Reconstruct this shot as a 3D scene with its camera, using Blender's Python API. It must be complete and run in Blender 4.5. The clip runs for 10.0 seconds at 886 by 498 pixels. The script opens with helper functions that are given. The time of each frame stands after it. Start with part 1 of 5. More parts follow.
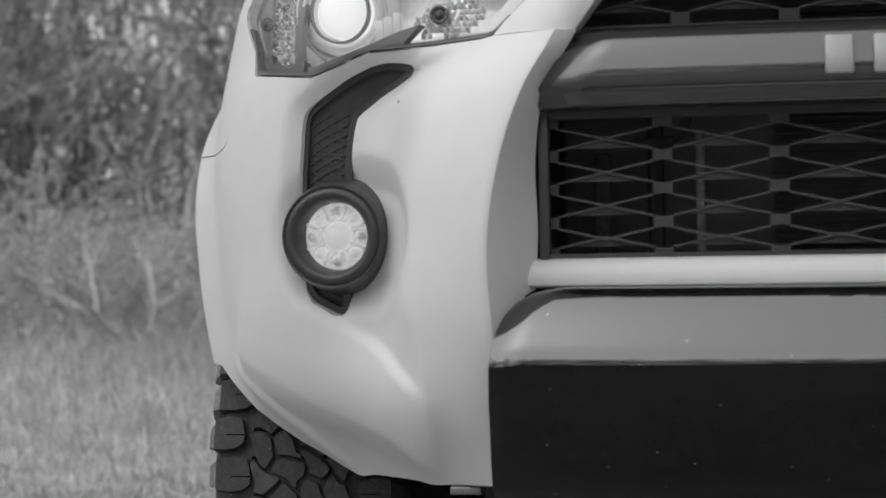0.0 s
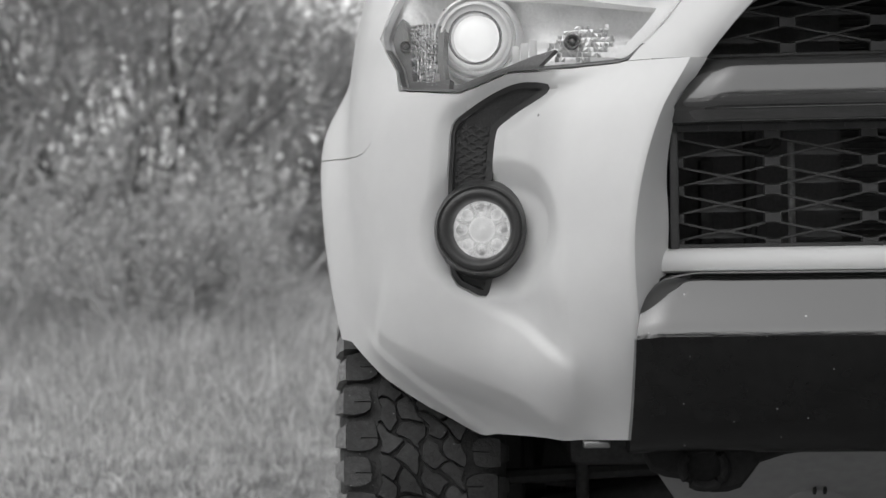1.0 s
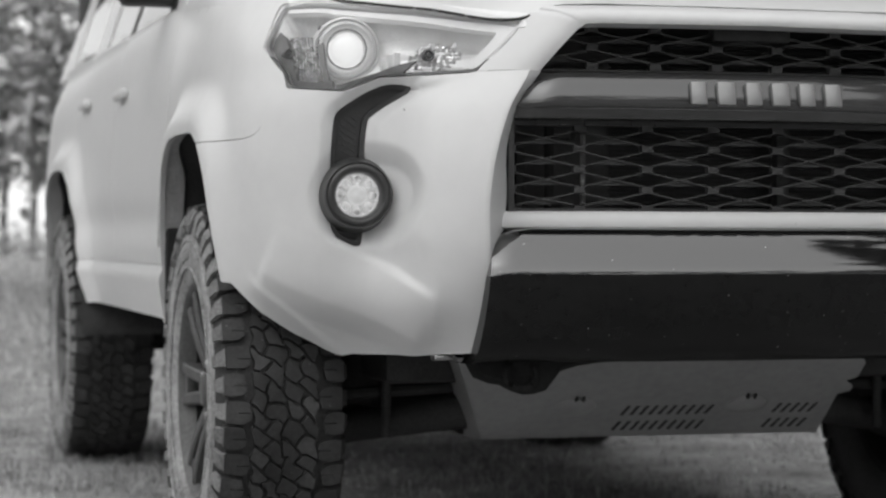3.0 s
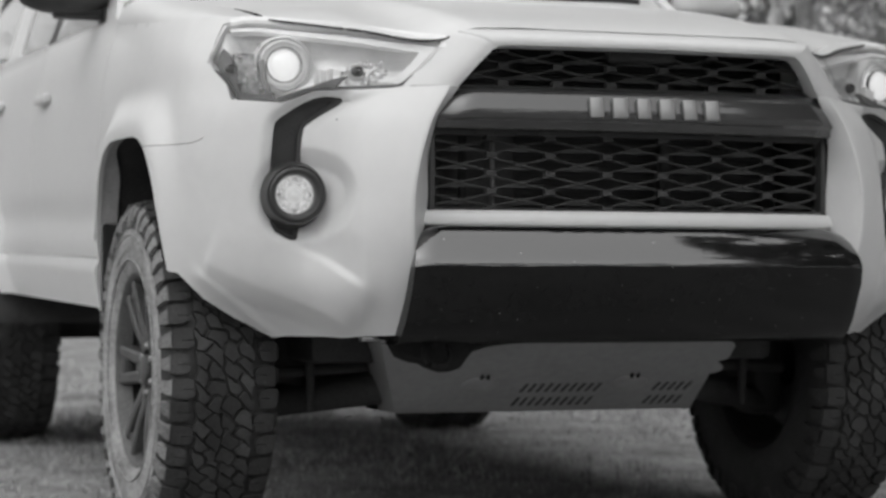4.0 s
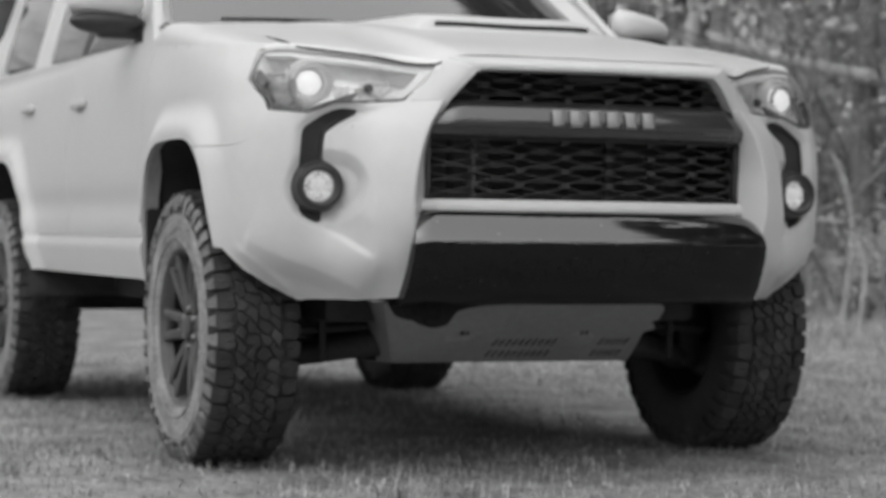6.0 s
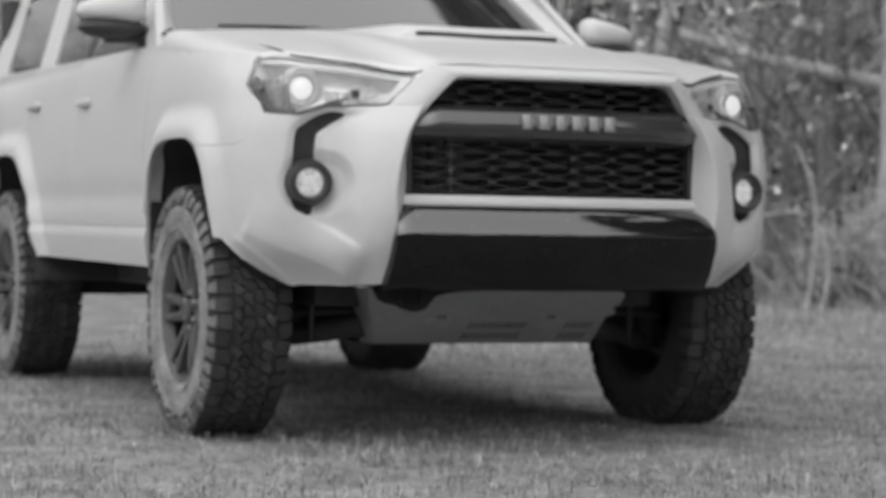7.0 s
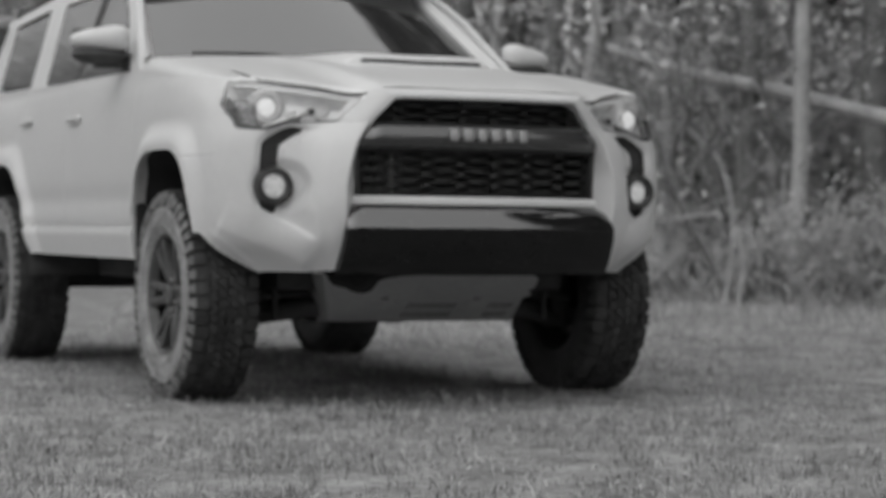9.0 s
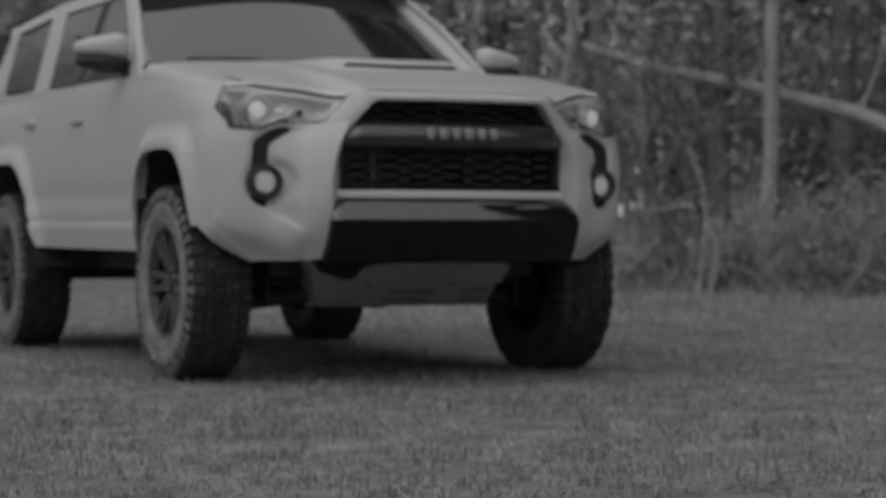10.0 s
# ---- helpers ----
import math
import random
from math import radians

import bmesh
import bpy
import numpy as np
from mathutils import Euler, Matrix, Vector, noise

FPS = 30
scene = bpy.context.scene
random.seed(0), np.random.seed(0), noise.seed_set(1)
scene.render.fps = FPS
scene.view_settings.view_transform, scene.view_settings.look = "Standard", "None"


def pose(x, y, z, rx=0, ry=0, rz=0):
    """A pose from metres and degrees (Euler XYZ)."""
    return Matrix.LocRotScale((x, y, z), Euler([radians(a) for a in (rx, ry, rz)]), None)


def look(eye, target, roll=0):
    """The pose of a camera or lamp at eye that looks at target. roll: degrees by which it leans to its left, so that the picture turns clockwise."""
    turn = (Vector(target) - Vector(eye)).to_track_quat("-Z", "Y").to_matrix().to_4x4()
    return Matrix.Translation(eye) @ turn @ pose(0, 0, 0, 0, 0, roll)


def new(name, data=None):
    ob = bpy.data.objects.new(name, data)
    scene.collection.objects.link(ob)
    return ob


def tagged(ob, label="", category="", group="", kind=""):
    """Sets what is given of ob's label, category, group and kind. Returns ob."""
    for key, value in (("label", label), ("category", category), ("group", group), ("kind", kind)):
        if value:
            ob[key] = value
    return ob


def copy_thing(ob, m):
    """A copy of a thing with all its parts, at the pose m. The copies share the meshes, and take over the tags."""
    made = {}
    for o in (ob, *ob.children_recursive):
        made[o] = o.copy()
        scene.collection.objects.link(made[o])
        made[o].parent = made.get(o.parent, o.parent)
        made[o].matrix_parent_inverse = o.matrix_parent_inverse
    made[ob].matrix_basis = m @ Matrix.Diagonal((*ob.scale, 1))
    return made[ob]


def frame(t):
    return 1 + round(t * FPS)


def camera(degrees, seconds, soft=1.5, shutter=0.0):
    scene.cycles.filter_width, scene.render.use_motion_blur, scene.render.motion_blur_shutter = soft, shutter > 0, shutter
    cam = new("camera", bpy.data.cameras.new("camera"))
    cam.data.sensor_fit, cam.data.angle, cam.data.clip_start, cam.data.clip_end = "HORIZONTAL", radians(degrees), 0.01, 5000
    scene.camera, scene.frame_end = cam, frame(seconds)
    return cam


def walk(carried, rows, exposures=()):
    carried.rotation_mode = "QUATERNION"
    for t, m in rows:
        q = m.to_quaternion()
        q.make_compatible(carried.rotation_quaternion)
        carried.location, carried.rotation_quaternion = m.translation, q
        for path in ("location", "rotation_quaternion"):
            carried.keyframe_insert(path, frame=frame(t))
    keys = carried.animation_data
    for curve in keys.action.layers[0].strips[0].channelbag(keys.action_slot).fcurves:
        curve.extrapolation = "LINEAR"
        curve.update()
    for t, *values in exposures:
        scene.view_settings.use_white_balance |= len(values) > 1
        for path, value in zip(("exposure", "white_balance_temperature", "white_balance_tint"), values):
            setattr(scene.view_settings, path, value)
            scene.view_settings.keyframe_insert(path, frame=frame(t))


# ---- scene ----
EXPOSURES = [(0.0, 0.63), (5.0, 0.61), (8.3, 0.65), (9.0, 0.27), (9.5, -0.08), (10.0, -0.62)]
# -- path --
cam = camera(22.41, 10.0)
walk(cam, [
    (0, look((-0.2901, -2.5188, 0.8076), (-0.8663, 2.4478, 0.7688), -1.021)),
    (0.5, look((-0.5542, -2.7455, 0.8134), (-0.8234, 2.2469, 0.7509), -0.876)),
    (1, look((-0.7975, -3.0271, 0.8208), (-0.7928, 1.9725, 0.7530), -0.959)),
    (1.5, look((-1.0372, -3.2576, 0.7889), (-0.7427, 1.7335, 0.7411), -0.661)),
    (2, look((-1.2616, -3.4996, 0.7893), (-0.6308, 1.4598, 0.7098), -0.564)),
    (2.5, look((-1.5049, -3.7784, 0.7754), (-0.4929, 1.1175, 0.7004), -0.353)),
    (3, look((-1.7137, -3.9404, 0.7190), (-0.3845, 0.8796, 0.6987), 0.120)),
    (3.2, look((-1.7937, -4.0131, 0.7011), (-0.3525, 0.7747, 0.6962), 0.188)),
    (4.5, look((-2.2357, -4.6867, 0.7105), (-0.4574, -0.0137, 0.6834), 0.578)),
    (5, look((-2.4300, -4.9381, 0.6809), (-0.5775, -0.2940, 0.6629), 0.629)),
    (6.5, look((-2.7948, -5.8219, 0.6896), (-0.9110, -1.1906, 0.6356), 0.792)),
    (7, look((-2.9217, -6.0951, 0.6967), (-1.0054, -1.4773, 0.6333), 0.984)),
    (7.5, look((-3.0783, -6.3986, 0.6880), (-1.1242, -1.7966, 0.6302), 0.807)),
    (8, look((-3.2681, -6.6830, 0.6753), (-1.2462, -2.1103, 0.6264), 0.313)),
    (8.5, look((-3.3485, -7.0021, 0.6634), (-1.3185, -2.4330, 0.6182), 0.223)),
    (9, look((-3.4333, -7.3508, 0.6534), (-1.4033, -2.7817, 0.6103), 0.609)),
    (9.5, look((-3.5544, -7.6727, 0.6438), (-1.5123, -3.1090, 0.5964), 0.305)),
    (10, look((-3.6849, -7.9984, 0.6345), (-1.6272, -3.4417, 0.5826), 0.185)),
], EXPOSURES)
# -- end path --

# ---- sky and sun ----
SUN_EL, SUN_AZ = 54, 238          # a veiled sun, over the car's right-hand front corner
world = bpy.data.worlds.new("overcast_sky")
scene.world = world
world.use_nodes = True
wn, wl = world.node_tree.nodes, world.node_tree.links
sky = wn.new("ShaderNodeTexSky")
sky.sky_type, sky.sun_disc = 'NISHITA', False
sky.sun_elevation, sky.sun_rotation = radians(SUN_EL), radians(SUN_AZ)
sky.dust_density, sky.air_density = 0.7, 1.0
grey = wn.new("ShaderNodeRGBToBW")
wl.new(sky.outputs[0], grey.inputs[0])
wl.new(grey.outputs[0], wn["Background"].inputs[0])
wn["Background"].inputs[1].default_value = 0.15
sun = new("sun", bpy.data.lights.new("sun", 'SUN'))
sun.data.energy, sun.data.angle = 1.60, radians(150)
az, el = radians(SUN_AZ), radians(SUN_EL)
sun_dir = Vector((math.sin(az) * math.cos(el), math.cos(az) * math.cos(el), math.sin(el)))
sun.matrix_world = look(sun_dir * 60, (0, 0, 0))
cam.data.dof.use_dof = True
cam.data.dof.focus_distance, cam.data.dof.aperture_fstop = 3.2, 7.6


# ---- materials ----
def material(name, base, rough=0.5, metal=0.0, coat=0.0, var=0.0, scale=20.0, bump=0.0, bump_scale=200.0,
             spec=0.5, speck=0.0, emit=0.0, rand=0.0, coat_ior=1.5, thin=0.0, few_at=0.68, speck_scale=26):
    """A grey surface with stains at two scales, fine relief, light specks of dirt and a piece-by-piece shift of tone."""
    m = bpy.data.materials.new(name)
    m.use_nodes = True
    nt = m.node_tree
    b = nt.nodes["Principled BSDF"]
    b.inputs["Roughness"].default_value = rough
    b.inputs["Metallic"].default_value = metal
    b.inputs["Coat Weight"].default_value = coat
    b.inputs["Coat Roughness"].default_value = 0.06
    b.inputs["Coat IOR"].default_value = coat_ior
    b.inputs["Specular IOR Level"].default_value = spec
    b.inputs["Base Color"].default_value = (base, base, base, 1)
    if emit:
        b.inputs["Emission Color"].default_value = (1, 1, 1, 1)
        b.inputs["Emission Strength"].default_value = emit
    tex = nt.nodes.new("ShaderNodeTexCoord")
    if var or speck or rand:
        n1 = nt.nodes.new("ShaderNodeTexNoise")
        n1.inputs["Scale"].default_value, n1.inputs["Detail"].default_value = scale, 6
        n2 = nt.nodes.new("ShaderNodeTexNoise")
        n2.inputs["Scale"].default_value, n2.inputs["Detail"].default_value = scale * 9, 3
        nt.links.new(tex.outputs["Object"], n1.inputs["Vector"])
        nt.links.new(tex.outputs["Object"], n2.inputs["Vector"])
        add = nt.nodes.new("ShaderNodeMath")
        add.operation = 'ADD'
        nt.links.new(n1.outputs["Fac"], add.inputs[0])
        nt.links.new(n2.outputs["Fac"], add.inputs[1])
        mr = nt.nodes.new("ShaderNodeMapRange")
        mr.inputs["From Min"].default_value, mr.inputs["From Max"].default_value = 0.65, 1.35
        mr.inputs["To Min"].default_value, mr.inputs["To Max"].default_value = base * (1 - var), base * (1 + var)
        nt.links.new(add.outputs[0], mr.inputs["Value"])
        out = mr.outputs[0]
        if rand:
            isl = nt.nodes.new("ShaderNodeNewGeometry")
            rr = nt.nodes.new("ShaderNodeMapRange")
            rr.inputs["To Min"].default_value, rr.inputs["To Max"].default_value = 1 - rand, 1 + rand
            nt.links.new(isl.outputs["Random Per Island"], rr.inputs["Value"])
            mul = nt.nodes.new("ShaderNodeMath")
            mul.operation = 'MULTIPLY'
            nt.links.new(out, mul.inputs[0])
            nt.links.new(rr.outputs[0], mul.inputs[1])
            out = mul.outputs[0]
        if speck:
            vo = nt.nodes.new("ShaderNodeTexVoronoi")
            vo.inputs["Scale"].default_value = speck_scale
            nt.links.new(tex.outputs["Object"], vo.inputs["Vector"])
            gt = nt.nodes.new("ShaderNodeMapRange")
            gt.inputs["From Min"].default_value, gt.inputs["From Max"].default_value = 0.035, 0.075
            gt.inputs["To Min"].default_value, gt.inputs["To Max"].default_value = 1, 0
            nt.links.new(vo.outputs["Distance"], gt.inputs["Value"])
            sc = nt.nodes.new("ShaderNodeSeparateColor")
            nt.links.new(vo.outputs["Color"], sc.inputs[0])
            few = nt.nodes.new("ShaderNodeMath")
            few.operation = 'GREATER_THAN'
            few.inputs[1].default_value = few_at
            nt.links.new(sc.outputs[0], few.inputs[0])
            on = nt.nodes.new("ShaderNodeMath")
            on.operation = 'MULTIPLY'
            nt.links.new(gt.outputs[0], on.inputs[0])
            nt.links.new(few.outputs[0], on.inputs[1])
            mix = nt.nodes.new("ShaderNodeMix")
            nt.links.new(on.outputs[0], mix.inputs[0])
            nt.links.new(out, mix.inputs[2])
            mix.inputs[3].default_value = speck
            out = mix.outputs[0]
        nt.links.new(out, b.inputs["Base Color"])
        if thin:
            tl, mx = nt.nodes.new("ShaderNodeBsdfTranslucent"), nt.nodes.new("ShaderNodeMixShader")
            mx.inputs[0].default_value = thin
            nt.links.new(out, tl.inputs[0])
            nt.links.new(b.outputs[0], mx.inputs[1])
            nt.links.new(tl.outputs[0], mx.inputs[2])
            nt.links.new(mx.outputs[0], nt.nodes["Material Output"].inputs[0])
    if bump:
        n3 = nt.nodes.new("ShaderNodeTexNoise")
        n3.inputs["Scale"].default_value, n3.inputs["Detail"].default_value = bump_scale, 3
        nt.links.new(tex.outputs["Object"], n3.inputs["Vector"])
        bp = nt.nodes.new("ShaderNodeBump")
        bp.inputs["Strength"].default_value, bp.inputs["Distance"].default_value = bump, 0.004
        nt.links.new(n3.outputs["Fac"], bp.inputs["Height"])
        nt.links.new(bp.outputs[0], b.inputs["Normal"])
    return m


def clear_glass(name, tint=0.95, rough=0.02, ior=1.45):
    """A thin clear pane: mostly see-through, with a real gloss on it."""
    m = bpy.data.materials.new(name)
    m.use_nodes = True
    nt = m.node_tree
    out = nt.nodes["Material Output"]
    tr, gl, fr, mx = (nt.nodes.new("ShaderNode" + k) for k in ("BsdfTransparent", "BsdfGlossy", "Fresnel", "MixShader"))
    tr.inputs[0].default_value = (tint, tint, tint, 1)
    gl.inputs["Roughness"].default_value = rough
    fr.inputs[0].default_value = ior
    for a, b in ((fr.outputs[0], mx.inputs[0]), (tr.outputs[0], mx.inputs[1]), (gl.outputs[0], mx.inputs[2]), (mx.outputs[0], out.inputs[0])):
        nt.links.new(a, b)
    return m


PAINT = material("white_paint", 0.67, 0.40, coat=0.2, spec=0.3, var=0.025, scale=3, speck=0.22, few_at=0.985)
# upper facet of the one-piece valance: mirroring raised for its bright sky band
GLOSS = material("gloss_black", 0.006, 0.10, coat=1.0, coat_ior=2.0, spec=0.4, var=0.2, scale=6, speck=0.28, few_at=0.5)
# same piece below: mirroring cut so its reflection stays dark; specks are dirt
DULL = material("dim_mirror_black", 0.009, 0.26, coat=0.22, coat_ior=1.45, spec=0.2, var=0.3, scale=5, speck=0.32, few_at=0.45, speck_scale=48)
BAR = material("satin_charcoal", 0.032, 0.22, coat=0.8, coat_ior=1.8, var=0.1, scale=8, speck=0.14)
BLACK = material("textured_black_plastic", 0.042, 0.55, var=0.2, scale=30, bump=0.25, bump_scale=600)
MESHBLACK = material("grille_black", 0.052, 0.42, var=0.2, scale=25, speck=0.06)
BEZEL = material("bezel_black", 0.045, 0.34, var=0.15, scale=40)
DEEP = material("underbody_black", 0.045, 0.75, var=0.4, scale=14, bump=0.3, bump_scale=80)
LINER = material("arch_liner", 0.035, 0.7, var=0.25, scale=12, bump=0.3, bump_scale=150)
RUBBER = material("tyre_rubber", 0.046, 0.55, spec=0.3, var=0.45, scale=14, bump=0.35, bump_scale=260, rand=0.25, speck=0.24, few_at=0.6, speck_scale=55)
SIDEWALL = material("dusty_sidewall", 0.30, 0.9, spec=0.15, var=0.5, scale=9, bump=0.3, bump_scale=220)
RIM = material("matte_gunmetal", 0.115, 0.5, spec=0.25, metal=0.3, var=0.3, scale=12)
STEEL = material("bright_steel", 0.28, 0.35, metal=0.9, var=0.15, scale=40)
CHROME = material("lamp_chrome", 0.75, 0.12, metal=1.0, var=0.05, scale=30)
LAMPGREY = material("lamp_housing_grey", 0.74, 0.35, metal=0.1, var=0.1, scale=30)
LAMPDARK = material("lamp_housing_dark", 0.13, 0.4, var=0.2, scale=30)
LAMPSHELL = material("lamp_reflector", 0.80, 0.33, metal=0.25, var=0.12, scale=25, bump=0.12, bump_scale=60)
LAMPPALE = material("lamp_pale_flange", 0.80, 0.35, var=0.05, scale=40)
LIGHTSTRIP = material("lit_light_strip", 0.74, 0.35, emit=0.06)
LAMPMID = material("lamp_mid_grey", 0.17, 0.35, metal=0.2, var=0.25, scale=40)
ARCHLIP = material("arch_lip_grey", 0.48, 0.6, var=0.2, scale=15)
BARREL = material("wheel_barrel_dark", 0.025, 0.8, spec=0.08, var=0.3, scale=15)
SKID = material("skid_plate_grey", 0.31, 0.5, metal=0.1, var=0.12, scale=6, bump=0.1, bump_scale=300)
SILVER = material("badge_silver", 0.33, 0.35, metal=0.5, var=0.05, scale=30)
RADIATOR = material("radiator_grey", 0.07, 0.5, metal=0.2, var=0.3, scale=20)
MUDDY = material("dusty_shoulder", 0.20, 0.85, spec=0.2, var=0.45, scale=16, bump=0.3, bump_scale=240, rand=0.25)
SIDEGLASS = material("side_glass", 0.035, 0.03, coat=0.6, coat_ior=1.4, spec=0.4, var=0.4, scale=3)
SHARDS = material("lamp_soft_mirror", 0.62, 0.28, metal=0.7, var=0.25, scale=70)
DARKGLASS = material("dark_glass", 0.03, 0.03, coat=1.0, coat_ior=2.0, spec=0.5, var=0.2, scale=2)
LENS = clear_glass("lamp_lens", 0.97, ior=1.3)
BULB = material("lit_projector", 0.4, 0.3, emit=0.42)
LED = material("lit_led", 0.4, 0.3, emit=0.24)
LEDSOFT = material("lit_reflector", 0.75, 0.2, metal=0.3, var=0.35, scale=60, emit=0.10)


# ---- mesh helpers ----
def mesh(name, verts, faces, mat=None, parent=None, label="", smooth=30):
    me = bpy.data.meshes.new(name)
    me.from_pydata([tuple(map(float, v)) for v in verts], [], [tuple(map(int, f)) for f in faces])
    me.update()
    if smooth:
        me.polygons.foreach_set("use_smooth", [True] * len(me.polygons))
        me.set_sharp_from_angle(angle=radians(smooth))
    if mat:
        me.materials.append(mat)
    ob = new(name, me)
    if parent:
        ob.parent = parent
    return tagged(ob, label)


def part(name, bm, mat, parent, label="", smooth=30):
    me = bpy.data.meshes.new(name)
    bm.to_mesh(me)
    bm.free()
    if smooth:
        me.polygons.foreach_set("use_smooth", [True] * len(me.polygons))
        me.set_sharp_from_angle(angle=radians(smooth))
    me.materials.append(mat)
    ob = new(name, me)
    ob.parent = parent
    return tagged(ob, label)


def mirrored(verts, faces):
    return [(-x, y, z) for x, y, z in verts], [tuple(reversed(f)) for f in faces]


def join(*pieces):
    """Several (verts, faces) as one."""
    vs, fs = [], []
    for v, f in pieces:
        n = len(vs)
        vs += [tuple(p) for p in v]
        fs += [tuple(i + n for i in q) for q in f]
    return vs, fs


def grid(rows, closed=False, flip=False):
    """A sheet through rows of points (all of one length)."""
    n, m = len(rows), len(rows[0])
    vs = [tuple(p) for r in rows for p in r]
    fs = []
    for i in range(n - 1):
        for j in range(m if closed else m - 1):
            k = (j + 1) % m
            q = (i * m + j, i * m + k, (i + 1) * m + k, (i + 1) * m + j)
            fs.append(q[::-1] if flip else q)
    return vs, fs


def lathe(profile, n=48, axis='x'):
    """Turns (along, radius) points round an axis."""
    rows = []
    for a, r in profile:
        ring = []
        for k in range(n):
            c, s = math.cos(2 * math.pi * k / n) * r, math.sin(2 * math.pi * k / n) * r
            ring.append((a, c, s) if axis == 'x' else (c, a, s) if axis == 'y' else (c, s, a))
        rows.append(ring)
    return grid(rows, closed=True, flip=(axis == 'y'))


def boxy(bm, x0, x1, y0, y1, z0, z1, bevel=0.0, m=None):
    mat = Matrix.LocRotScale(((x0 + x1) / 2, (y0 + y1) / 2, (z0 + z1) / 2), None, (abs(x1 - x0), abs(y1 - y0), abs(z1 - z0)))
    r = bmesh.ops.create_cube(bm, size=1, matrix=(m @ mat) if m else mat)
    if bevel:
        es = list({e for v in r["verts"] for e in v.link_edges})
        bmesh.ops.bevel(bm, geom=es, offset=bevel, segments=2, affect='EDGES', profile=0.5)
    return bm


def tube(points, radius, n=10, taper=1.0):
    """A round bar along points."""
    pts = [Vector(p) for p in points]
    rows = []
    for i, p in enumerate(pts):
        d = (pts[min(i + 1, len(pts) - 1)] - pts[max(i - 1, 0)]).normalized()
        a = d.orthogonal().normalized()
        b = d.cross(a)
        r = radius * (1 + (taper - 1) * i / max(1, len(pts) - 1))
        rows.append([tuple(p + (a * math.cos(t) + b * math.sin(t)) * r) for t in np.linspace(0, 2 * math.pi, n, endpoint=False)])
    vs, fs = grid(rows, closed=True, flip=True)
    return vs, fs + [tuple(range(n)), tuple(reversed(range(len(vs) - n, len(vs))))]



# ---- the body's shape ----
def soft(x):
    x = np.clip(x, 0, 1)
    return x * x * (3 - 2 * x)


ZL = np.array([.49, .60, .70, .80, .90, .97, 1.04, 1.12, 1.19, 1.27])
def hermite(xs, ys, x):
    """Smooth curve through (xs, ys), with gentle tangents; ys may have several columns."""
    xs = np.asarray(xs, float); ys = np.asarray(ys, float); x = np.clip(np.asarray(x, float), xs[0], xs[-1])
    h = np.diff(xs)
    sh = (len(h),) + (1,) * (ys.ndim - 1)
    d = np.diff(ys, axis=0) / h.reshape(sh)
    m = np.empty_like(ys)
    m[0], m[-1] = d[0], d[-1]
    w0, w1 = h[1:].reshape((-1,) + sh[1:]), h[:-1].reshape((-1,) + sh[1:])
    m[1:-1] = (d[:-1] * w0 + d[1:] * w1) / (w0 + w1)
    i = np.clip(np.searchsorted(xs, x, side="right") - 1, 0, len(h) - 1)
    t = ((x - xs[i]) / h[i])
    t = t.reshape(t.shape + (1,) * (ys.ndim - 1)); hh = h[i].reshape(t.shape)
    return ((1 + 2 * t) * (1 - t) ** 2 * ys[i] + t * (1 - t) ** 2 * hh * m[i]
            + t * t * (3 - 2 * t) * ys[i + 1] + t * t * (t - 1) * hh * m[i + 1])
# feature lines of the body's flank: (x, y) at the heights ZL
inner  = [-.500,.130, -.501,.098, -.487,.090, -.479,.085, -.480,.078, -.466,.056, -.425,.032, -.380,.020, -.36,.060, -.34,.10]
ridge  = [-.512,.114, -.520,.056, -.532,.018, -.535,.009, -.517,.010, -.492,.016, -.452,.026, -.430,.050, -.41,.110, -.40,.18]
cheek  = [-.600,.200, -.615,.090, -.625,.072, -.622,.075, -.612,.085, -.592,.098, -.535,.110, -.510,.135, -.50,.200, -.49,.28]
lamp   = [-.680,.310, -.700,.207, -.705,.198, -.702,.195, -.698,.205, -.690,.210, -.662,.192, -.635,.210, -.62,.290, -.61,.37]
outer  = [-.760,.400, -.792,.278, -.800,.235, -.800,.225, -.795,.220, -.785,.220, -.770,.225, -.755,.280, -.74,.370, -.73,.45]
corner = [-.820,.470, -.868,.366, -.875,.315, -.875,.300, -.870,.295, -.865,.300, -.855,.318, -.848,.355, -.84,.420, -.82,.50]
bulge  = [-.870,.550, -.917,.468, -.925,.420, -.927,.400, -.925,.390, -.920,.400, -.910,.420, -.900,.460, -.885,.530, -.86,.60]
haunch = [-.915,.650, -.945,.590, -.955,.550, -.957,.540, -.955,.540, -.948,.555, -.938,.580, -.927,.620, -.910,.670, -.88,.72]
sidex  = [-.925, -.940, -.948, -.952, -.953, -.950, -.945, -.936, -.920, -.885]
SY = [.80, 1.00, 1.40, 2.20, 3.00, 3.60, 4.20]
